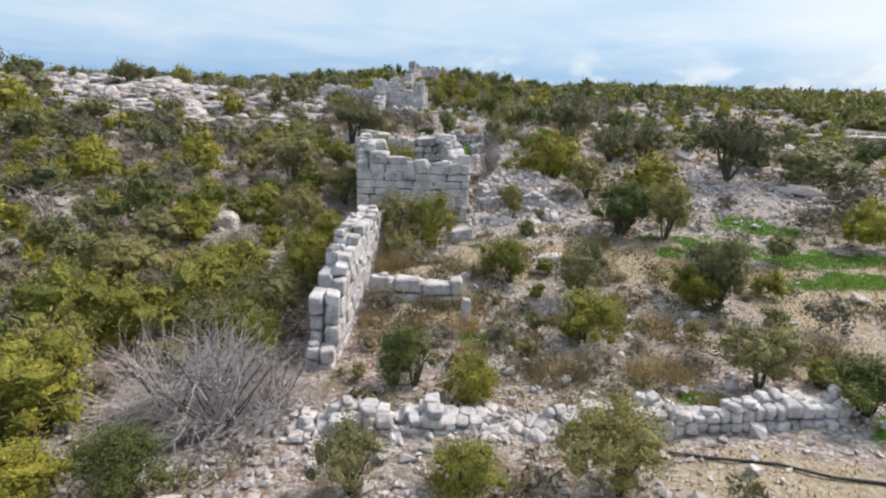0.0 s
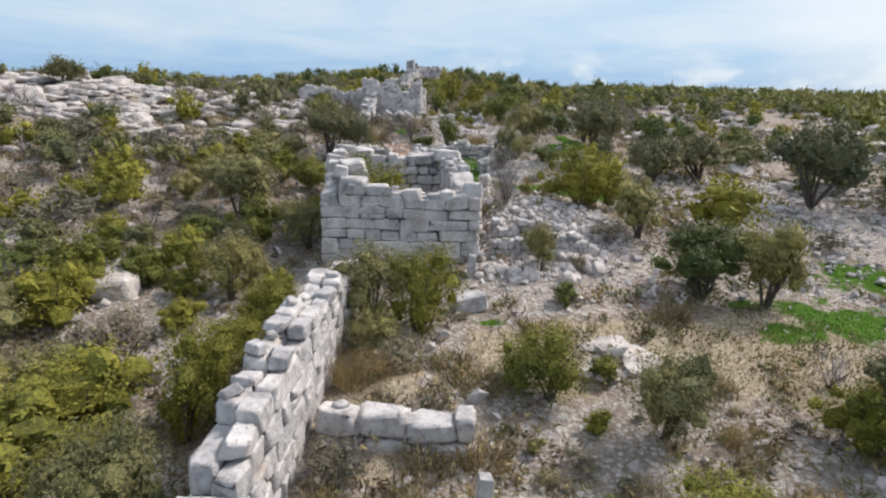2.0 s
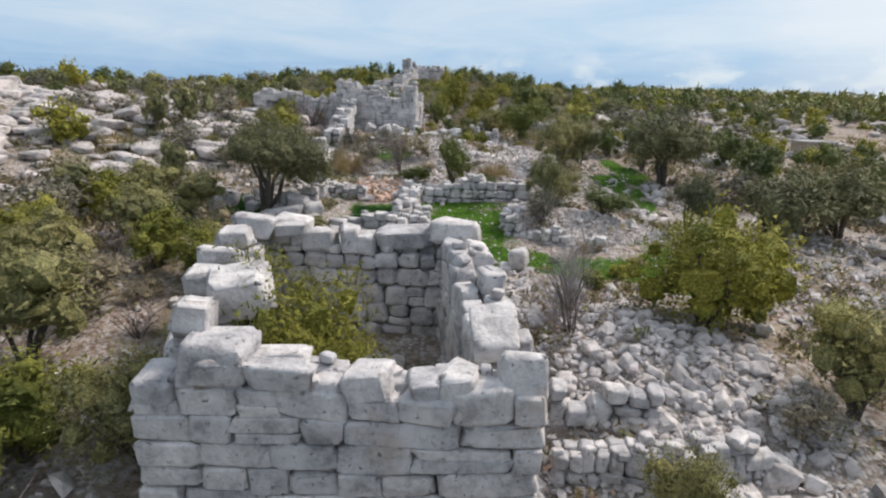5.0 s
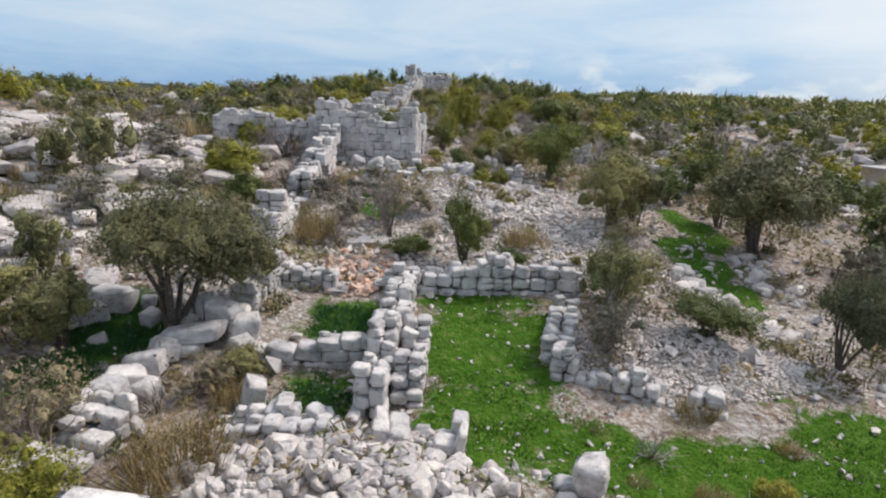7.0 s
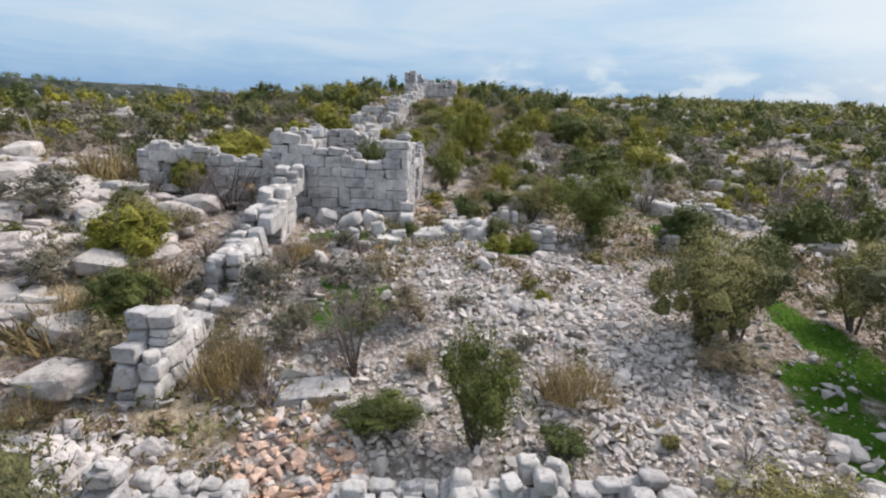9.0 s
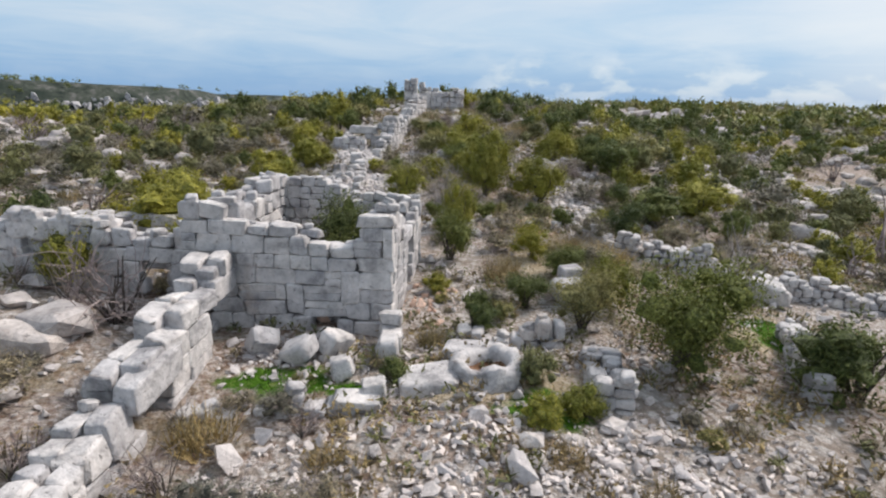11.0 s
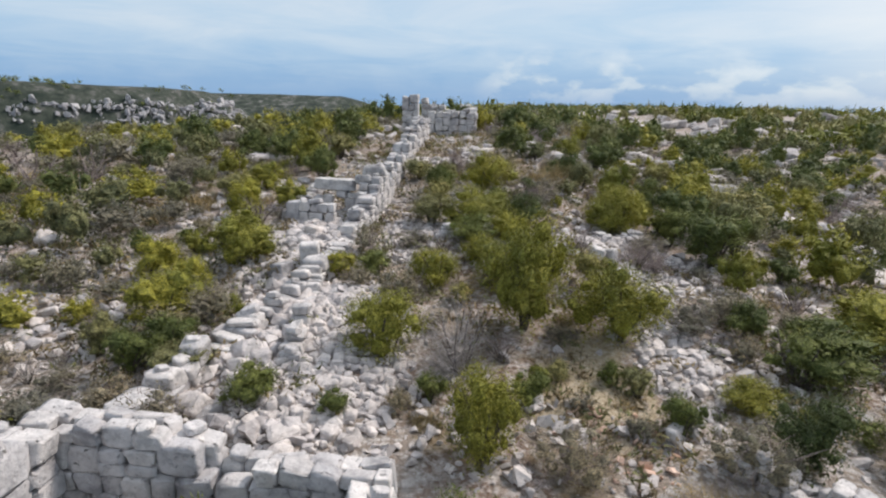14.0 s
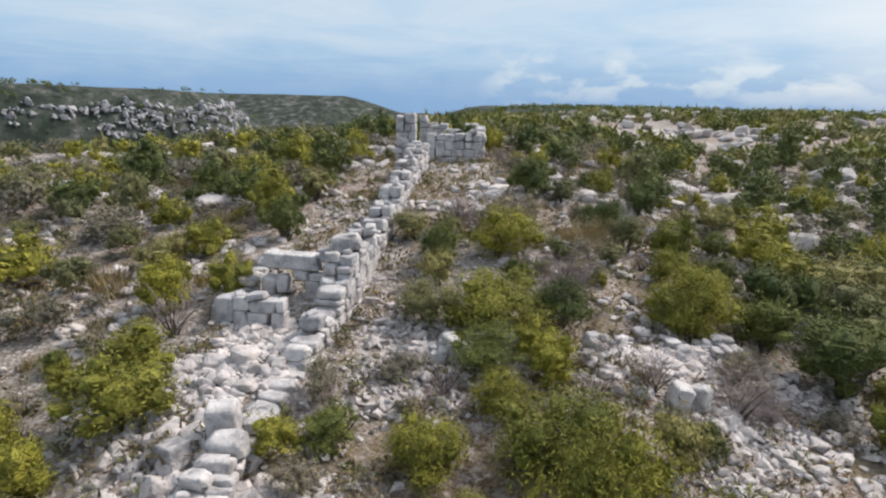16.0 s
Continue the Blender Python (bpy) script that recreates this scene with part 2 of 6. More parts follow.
small_c, small_h = broken_stones(8.0, (0.39, 0.36, 0.335), (0.64, 0.60, 0.575))
large_c, large_h = broken_stones(3.2, (0.33, 0.305, 0.29), (0.62, 0.585, 0.56))
rock_c = mix(n_, l_, ramp(n_, l_, tex(n_, l_, pos_, 0.9, 4), [(0.45, 0.0), (0.58, 1.0)]), small_c, large_c)
rock_c = mix(n_, l_, 0.8, rock_c, ramp(n_, l_, tex(n_, l_, pos_, 12.0, 6, 0.7), [(0.3, (0.6, 0.6, 0.6)), (0.6, (1.05, 1.05, 1.05))]), "MULTIPLY")
dry_c = ramp(n_, l_, tex(n_, l_, pos_, 7.0, 7, 0.7), [(0.3, (0.23, 0.178, 0.115)), (0.5, (0.40, 0.335, 0.24)), (0.7, (0.54, 0.485, 0.41))])
green_c = ramp(n_, l_, tex(n_, l_, pos_, 4.0, 7, 0.7), [(0.3, (0.034, 0.085, 0.008)), (0.52, (0.062, 0.145, 0.012)), (0.76, (0.20, 0.21, 0.08))])


def patchy(channel, scale):
    n = n_.new("ShaderNodeMath")
    n.operation = "ADD"
    l_.new(channel, n.inputs[0])
    k = n_.new("ShaderNodeMath")
    k.operation = "MULTIPLY_ADD"
    l_.new(tex(n_, l_, pos_, scale, 6, 0.65), k.inputs[0])
    k.inputs[1].default_value, k.inputs[2].default_value = 1.6, -0.8
    l_.new(k.outputs[0], n.inputs[1])
    return ramp(n_, l_, n.outputs[0], [(0.38, 0.0), (0.58, 1.0)])


col_ = mix(n_, l_, patchy(sp_.outputs[1], 1.6), soil, rock_c)
col_ = mix(n_, l_, patchy(sp_.outputs[2], 1.3), col_, dry_c)
col_ = mix(n_, l_, patchy(sp_.outputs[0], 1.1), col_, green_c)
# far hillsides: dark scrub with pale ledges
far_c = ramp(n_, l_, tex(n_, l_, pos_, 0.055, 9, 0.75), [(0.42, (0.026, 0.036, 0.030)), (0.53, (0.060, 0.070, 0.058)), (0.60, (0.13, 0.13, 0.125)), (0.70, (0.34, 0.33, 0.34))])
col_ = mix(n_, l_, at_.outputs["Alpha"], col_, far_c)
l_.new(col_, p_.inputs["Base Color"])
lumps = n_.new("ShaderNodeMath")
lumps.operation = "MULTIPLY_ADD"
l_.new(small_h, lumps.inputs[0])
lumps.inputs[1].default_value = -0.6
l_.new(tex(n_, l_, pos_, 6.0, 8, 0.75), lumps.inputs[2])
relief(n_, l_, p_, lumps.outputs[0], 0.9, 0.10)
GROUND = m_

# ---- the lie of the land ----
CY = [-60, -10, 0, 8, 14, 20, 24, 28, 31.5, 35, 40, 46, 51, 56, 61, 67, 74, 80, 86, 95, 104, 112, 125, 150, 200, 300, 4000]
CZ = [-3, -.6, -.3, -.1, -.3, -.3, .5, .9, 1.1, 2.0, 2.8, 3.4, 4.2, 5.3, 6.0, 6.3, 7.0, 7.8, 8.7, 9.9, 11.0, 11.3, 11.6, 11.3, 9, 4, -20]
MOUNDS = [(4.3, 35.6, 2.6, 2.5, 0.95), (7.5, 36.5, 3.5, 3.5, 0.3), (5.5, 45.8, 2.6, 1.6, 0.7), (-4.3, 77.0, 2.3, 3.0, 0.6), (-6.6, 83.5, 2.0, 2.5, 0.5),
          (-2.2, 40.6, 3.2, 1.5, 0.5), (-6.6, 47.8, 1.3, 2.0, 0.75), (-0.7, 22.2, 2.0, 1.2, 0.6), (0.2, 39.6, 2.4, 1.2, 0.4), (-2.0, 55.0, 5.0, 3.0, 0.2), (-0.5, 50.8, 5.0, 1.2, 0.35)]
lattice = np.random.RandomState(7).rand(256, 256)


def grain(x, y, size, octaves=3):
    """Smooth noise about 0, with features of the given size in metres."""
    x, y = np.asarray(x, float) / size, np.asarray(y, float) / size
    total, amp = 0.0, 1.0
    for k in range(octaves):
        i, j = np.floor(x).astype(int), np.floor(y).astype(int)
        u, v = x - i, y - j
        u, v = u * u * (3 - 2 * u), v * v * (3 - 2 * v)
        g = lambda a, b: lattice[a % 256, b % 256]
        total = total + amp * ((g(i, j) * (1 - u) + g(i + 1, j) * u) * (1 - v) + (g(i, j + 1) * (1 - u) + g(i + 1, j + 1) * u) * v - 0.5)
        x, y, amp = x * 2.03 + 17, y * 2.03 + 31, amp * 0.5
    return total


def lie(x, y):
    """Height of the bare slope."""
    x, y = np.asarray(x, float), np.asarray(y, float)
    z = sum(w * np.interp(y + o, CY, CZ) for o, w in ((-1.5, 0.25), (0, 0.5), (1.5, 0.25)))
    w, e = np.clip(-x - 5, 0, None), np.clip(x - 3, 0, None)
    z = z + np.interp(y, [0, 20, 40, 55, 70, 90, 110], [.02, .09, .12, .12, .06, -.02, -.09]) * np.minimum(w, 28)
    z = z + np.interp(y, [0, 20, 40, 55, 75, 90, 110, 130, 200], [.0, .0, -.02, -.08, -.14, -.17, -.15, -.12, .0]) * np.minimum(e, 24)
    # plateau towards the east, valley and cliffed hills towards the north-west
    z = z + 8.0 * np.clip((y - 120) / 180, 0, 1) ** 1.0 * np.clip((x + 15) / 60, 0, 1)
    z = z - 30 * np.clip((-x - 40) / 120, 0, 1) ** 1.5 * np.clip((y - 60) / 140, 0, 1)
    z = z - 34 * np.clip((y - 132) / 110, 0, 1) * np.clip((-x - 12) / 60, 0, 1)
    s = np.clip((-0.6 * (x + 200) + 0.8 * (y - 400)) / 70, 0, 1)
    z = z + (80 + 0.02 * np.clip(-x - 200, 0, 300) + 0.03 * np.clip(-0.6 * (x + 200) + 0.8 * (y - 400) - 70, 0, 260)) * s * s * (3 - 2 * s) * np.clip((-x - 120) / 85, 0, 1) * np.clip((1000 - y) / 300, 0, 1) * np.clip((230 + 0.6 * (x + 200) - 0.8 * (y - 400)) / 110, 0, 1)
    z = z + 92 * np.exp(-((y - 1300) / 220) ** 2) * np.clip((10 - x) / 270, 0, 1)
    return z


def height(x, y):
    """Height of the ground with its mounds and unevenness."""
    z = lie(x, y)
    for mx, my, rx, ry, h in MOUNDS:
        z = z + h * np.exp(-((np.asarray(x) - mx) / rx) ** 2 - ((np.asarray(y) - my) / ry) ** 2)
    return z + 0.30 * grain(x, y, 4.0, 4) + 0.10 * grain(x, y, 0.9, 2) + 3.0 * grain(x, y, 160.0, 5) * np.clip((np.hypot(x, np.asarray(y) - 50) - 160) / 250, 0, 1)


def zed(x, y):
    return float(height(x, y))


# cover of the ground: (x, y, half width, half depth)
GREEN = [(17.6, 31.3, 2.4, 1.9), (18.2, 26.2, 3.8, 1.7), (17.0, 23.4, 3.0, 1.0), (0.9, 45.8, 2.0, 3.2), (0.8, 42.6, 2.2, 1.8), (4.5, 41.6, 4.0, 1.6), (8.6, 42.2, 2.2, 2.2), (8.7, 51.5, 1.2, 4.0), (10.2, 56.0, 1.2, 3.0),
         (-2.9, 47.0, 1.5, 1.6), (-2.8, 43.4, 1.3, 1.5), (0.9, 48.2, 2.4, 1.0), (2.0, 46.6, 1.0, 1.6), (-8.9, 46.1, 1.9, 1.3), (-8.0, 45.0, 1.0, 0.8), (-8.4, 43.4, 0.9, 1.0), (-4.2, 60.9, 1.3, 0.7), (-2.8, 60.7, 0.9, 0.5), (1.6, 60.2, 1.4, 0.8), (9.4, 65.0, 1.2, 1.6), (1.2, 17.6, 0.8, 1.0), (7.2, 13.9, 1.0, 0.4), (-3.0, 55.6, 1.4, 1.6), (11.5, 12.0, 1.5, 1.5), (13.6, 27.4, 2.4, 2.0), (11.2, 26.4, 1.0, 0.8), (10.6, 28.4, 0.8, 0.5), (1.6, 26.6, 0.7, 0.4), (8.6, 66.3, 0.9, 0.6)]
STONY = [(-8.0, 23.7, 1.8, 1.1), (5.5, 53.8, 3.6, 3.6), (6.0, 50.6, 2.6, 2.0), (4.8, 78.0, 1.8, 3.0), (18.0, 37.0, 7.0, 5.0), (22.0, 44.0, 7.0, 4.0), (6.0, 33.0, 4.5, 4.5), (3.0, 29.5, 2.6, 2.2), (6.0, 45.8, 3.2, 2.2), (-1.0, 54.0, 6.0, 5.0), (3.5, 55.5, 5.0, 5.0), (1.0, 51.0, 6.0, 2.0), (-4.6, 77.0, 3.2, 4.0), (-6.8, 84.0, 2.4, 3.0), (-11.0, 52.0, 4.0, 4.0), (-13.0, 60.0, 5.0, 5.0), (-27.0, 56.0, 16.0, 9.0),
         (-2.4, 85.5, 2.0, 2.0), (5.0, 79.0, 1.4, 4.5), (5.5, 85.5, 4.0, 1.2), (1.0, 40.0, 3.0, 1.6), (3.0, 12.3, 8.0, 0.9), (19.0, 32.0, 3.5, 1.2), (14.0, 44.5, 7.0, 1.8), (12.0, 48.5, 4.0, 1.8), (-3.5, 40.0, 2.5, 1.5), (18.0, 39.0, 5.0, 3.0), (-1.0, 66.5, 1.3, 2.0), (15.0, 67.0, 4.0, 3.0), (-6.0, 12.0, 4.0, 2.0), (-9.0, 26.0, 2.5, 3.0), (-14.0, 36.0, 4.0, 3.0), (-12.0, 29.0, 2.5, 2.0), (-7.0, 32.0, 1.6, 3.0), (-17.0, 24.0, 3.0, 2.0), (-4.6, 76.5, 2.4, 3.6)]
DRY = [(11.0, 25.8, 3.0, 2.6), (6.0, 25.4, 4.5, 1.8), (12.0, 24.2, 3.0, 2.4), (17.5, 23.4, 5.0, 3.6), (21.0, 20.5, 3.5, 3.0), (-14.8, 19.5, 1.8, 1.4), (3.0, 24.8, 3.0, 2.0), (9.0, 25.0, 4.5, 2.6), (14.0, 22.0, 2.5, 4.0), (7.3, 67.3, 3.0, 3.0), (3.2, 69.5, 2.6, 2.2), (-13.5, 20.5, 2.5, 3.0), (-5.0, 52.0, 2.0, 2.0), (-9.0, 54.0, 3.0, 2.5), (2.2, 76.0, 1.6, 3.0), (7.5, 10.5, 3.0, 1.5), (-1.6, 22.0, 1.4, 3.0), (0.5, 61.5, 2.6, 1.4), (12.5, 16.5, 2.5, 2.0)]


def cover(x, y, spots):
    c = np.zeros_like(np.asarray(x, float))
    for sx, sy, rx, ry in spots:
        d = np.sqrt(((x - sx) / rx) ** 2 + ((y - sy) / ry) ** 2)
        c = np.maximum(c, np.clip(1.35 - d + 0.5 * grain(x, y, 1.3, 3), 0, 0.8))
    return c


def steps(a, b, fine, far):
    """Coordinates from -far to far, fine between a and b and growing beyond."""
    inner = np.arange(a, b, fine)
    outs, s, d = [], fine, 0.0
    while d < far:
        s *= 1.09
        d += s
        outs.append(d)
    outs = np.array(outs)
    return np.concatenate([(a - outs)[::-1], inner, b + outs])


def mesh_of(name, verts, faces, mat, smooth=False):
    me = bpy.data.meshes.new(name)
    me.from_pydata([tuple(v) for v in verts] if not isinstance(verts, np.ndarray) else verts.tolist(), [], faces if isinstance(faces, list) else faces.tolist())
    me.materials.append(mat)
    if smooth:
        me.polygons.foreach_set("use_smooth", [True] * len(me.polygons))
    me.update()
    return me


gx, gy = steps(-26, 30, 0.54, 2600), steps(4, 110, 0.54, 2600)
X, Y = np.meshgrid(gx, gy)
Z = height(X, Y)
nx, ny = len(gx), len(gy)
ids = np.arange(nx * ny).reshape(ny, nx)
quads = np.stack([ids[:-1, :-1], ids[:-1, 1:], ids[1:, 1:], ids[1:, :-1]], -1).reshape(-1, 4)
ground_me = mesh_of("ground", np.stack([X, Y, Z], -1).reshape(-1, 3), quads, GROUND, True)
fx, fy = X.ravel(), Y.ravel()
stony = np.maximum(cover(fx, fy, STONY), np.clip(grain(fx, fy, 6.0, 4) * 1.8 + 0.30, 0, 0.8))
green = cover(fx, fy, GREEN)
dry = np.maximum(cover(fx, fy, DRY), np.clip(grain(fx + 90, fy, 7.0, 3) * 0.7, 0, 0.4))
stony = np.where(green > 0.3, stony * 0.3, stony)
stony = np.where(cover(fx, fy, DRY) > 0.3, stony * 0.35, stony)
dry = dry * np.clip(1.3 - 1.4 * stony, 0, 1)
far = np.clip((np.hypot(fx, fy - 60) - 170) / 80, 0, 1)
layer = ground_me.color_attributes.new("cover", "FLOAT_COLOR", "POINT")
layer.data.foreach_set("color", np.stack([green, stony, dry, far], -1).astype(np.float32).ravel())
ground = tagged(new("ground", ground_me), "stony limestone hillside with red soil, dry grass and green patches", "ground", kind="structure")


# ---- stones ----
def hull_mesh(points, name, mat):
    bm = bmesh.new()
    for p in points:
        bm.verts.new(p)
    bmesh.ops.convex_hull(bm, input=bm.verts)
    loose = [v for v in bm.verts if not v.link_faces]
    bmesh.ops.delete(bm, geom=loose, context="VERTS")
    me = bpy.data.meshes.new(name)
    bm.to_mesh(me)
    bm.free()
    me.materials.append(mat)
    soften(me)
    return me


def soften(me):
    """Rounded edges: normals weighed by the size of the faces, so that large faces stay flat."""
    bend = [Vector((0, 0, 0)) for _ in me.vertices]
    for poly in me.polygons:
        poly.use_smooth = True
        for i in poly.vertices:
            bend[i] += poly.normal * poly.area ** 1.6
    me.normals_split_custom_set_from_vertices([v.normalized() for v in bend])


def rock_points(rng, n, box=0.5):
    """Points of an angular stone about 1 across: a ball pressed towards a box."""
    p = rng.normal(size=(n, 3))
    p /= np.linalg.norm(p, axis=1)[:, None]
    p /= np.max(np.abs(p), axis=1)[:, None] ** box
    return p * 0.5 * rng.uniform(0.85, 1.1, (n, 1))


def block_points(rng, cut=0.075, wobble=0.04):
    """A squared block about 1 in each direction, its corners cut and worn."""
    out = []
    for sx in (-1, 1):
        for sy in (-1, 1):
            for sz in (-1, 1):
                c = np.array([sx, sy, sz]) * 0.5 + rng.uniform(-wobble, wobble, 3)
                for axis in range(3):
                    q = c.copy()
                    for other in range(3):
                        if other != axis:
                            q[other] -= np.sign(c[other]) * cut * rng.uniform(0.4, 1.3)
                    out.append(q)
    for axis in range(3):
        for s in (-1, 1):
            q = rng.uniform(-0.15, 0.15, 3)
            q[axis] = s * (0.5 + wobble * rng.uniform(-0.2, 0.9))
            out.append(q)
    return np.array(out)


def worn_block(rng, name, cut, skew, rough, edge=0.33):
    """A squared block about 1 in each direction: skewed, its faces uneven, its edges rounded and its corners knocked off."""
    line = [-0.5, -edge, edge, 0.5]
    bend = rng.uniform(-skew, skew, (2, 2, 2, 3))
    knocked = rng.uniform(0.4, 1.5, (2, 2, 2))
    bm, at = bmesh.new(), {}
    for i in range(4):
        for j in range(4):
            for k in range(4):
                out = [a in (0, 3) for a in (i, j, k)]
                if not any(out):
                    continue
                p = np.array([line[i], line[j], line[k]])
                near = (int(i > 1), int(j > 1), int(k > 1))
                pull = (0.0, 0.0, 0.45, 1.0)[sum(out)] * cut * knocked[near]
                p = p - np.sign(p) * np.array(out) * pull
                w = p + 0.5
                for a in range(2):
                    for b in range(2):
                        for c in range(2):
                            p = p + bend[a, b, c] * (w[0] if a else 1 - w[0]) * (w[1] if b else 1 - w[1]) * (w[2] if c else 1 - w[2])
                at[i, j, k] = bm.verts.new(p + rng.normal(0, rough, 3))
    for axis in range(3):
        for end in (0, 3):
            for a in range(3):
                for b in range(3):
                    ring = []
                    for da, db in ((0, 0), (1, 0), (1, 1), (0, 1)):
                        key = [a + da, b + db]
                        key.insert(axis, end)
                        ring.append(at[tuple(key)])
                    bm.faces.new(ring)
    bmesh.ops.recalc_face_normals(bm, faces=bm.faces)
    me = bpy.data.meshes.new(name)
    bm.to_mesh(me)
    bm.free()
    me.materials.append(ASHLAR)
    soften(me)
    return me


rng_stone = np.random.RandomState(3)
BLOCKS = [worn_block(rng_stone, "block", 0.085, 0.065, 0.016, 0.39) for _ in range(18)]
ROUGH = [worn_block(rng_stone, "rough_stone", 0.22, 0.14, 0.035, 0.30) for _ in range(22)]
WORN = [worn_block(rng_stone, "worn_block", 0.16, 0.11, 0.032, 0.34) for _ in range(22)]
CHIPS, LUMPS = [], []
for k in range(28):
    me = hull_mesh(rock_points(rng_stone, 10, rng_stone.uniform(0.4, 0.8)) if k < 14 else block_points(rng_stone, 0.17, 0.12), "chip", RUBBLE)
    me.calc_loop_triangles()
    tri = np.zeros(len(me.loop_triangles) * 3, dtype=int)
    me.loop_triangles.foreach_get("vertices", tri)
    co = np.zeros(len(me.vertices) * 3)
    me.vertices.foreach_get("co", co)
    (CHIPS if k < 14 else LUMPS).append((co.reshape(-1, 3), tri.reshape(-1, 3)))
    bpy.data.meshes.remove(me)


def turns(rng, n, tip=0.45):
    """n random rotation matrices, mostly flat-lying."""
    a, b, c = rng.uniform(0, 6.283, n), rng.normal(0, tip, n), rng.normal(0, tip, n)
    z, o = np.zeros(n), np.ones(n)
    ra = np.array([[np.cos(a), -np.sin(a), z], [np.sin(a), np.cos(a), z], [z, z, o]]).transpose(2, 0, 1)
    rb = np.array([[o, z, z], [z, np.cos(b), -np.sin(b)], [z, np.sin(b), np.cos(b)]]).transpose(2, 0, 1)
    rc = np.array([[np.cos(c), z, np.sin(c)], [z, o, z], [-np.sin(c), z, np.cos(c)]]).transpose(2, 0, 1)
    return ra @ rb @ rc


def strew(name, x, y, size, label, category, rng, lift=None, mat=RUBBLE, flat=0.7, tip=0.45, shapes=CHIPS):
    """One mesh of many loose stones lying on the ground at (x, y)."""
    n = len(x)
    kind = rng.randint(0, len(shapes), n)
    zz = height(x, y) + size * 0.18 + (0 if lift is None else lift)
    rot3 = turns(rng, n, tip)
    sc = np.stack([size * rng.uniform(0.8, 1.3, n), size * rng.uniform(0.7, 1.0, n), size * flat * rng.uniform(0.7, 1.1, n)], -1)
    vs, fs, off = [], [], 0
    for k, (co, tri) in enumerate(shapes):
        sel = np.where(kind == k)[0]
        if not len(sel):
            continue
        p = np.einsum("nij,nkj->nki", rot3[sel], co[None] * sc[sel][:, None, :])
        p += np.stack([x[sel], y[sel], zz[sel]], -1)[:, None, :]
        vs.append(p.reshape(-1, 3))
        fs.append((tri[None] + (np.arange(len(sel)) * len(co))[:, None, None] + off).reshape(-1, 3))
        off += len(sel) * len(co)
    me = mesh_of(name, np.concatenate(vs), np.concatenate(fs), mat)
    return tagged(new(name, me), label, category, kind="stuff")


def piece(mesh, name, centre, size, turn, parent, rng, tilt=1.5):
    ob = bpy.data.objects.new(name, mesh)
    scene.collection.objects.link(ob)
    ob.matrix_basis = pose(*centre, rng.normal(0, tilt), rng.normal(0, tilt), turn) @ Matrix.Diagonal((*size, 1))
    ob.parent = parent
    return ob


def thing(name, label, category, group=""):
    return tagged(new(name), label, category, group)


def prof(points):
    """A height line over the way along a wall."""
    xs, zs = [p[0] for p in points], [p[1] for p in points]
    return lambda s: float(np.interp(s, xs, zs))


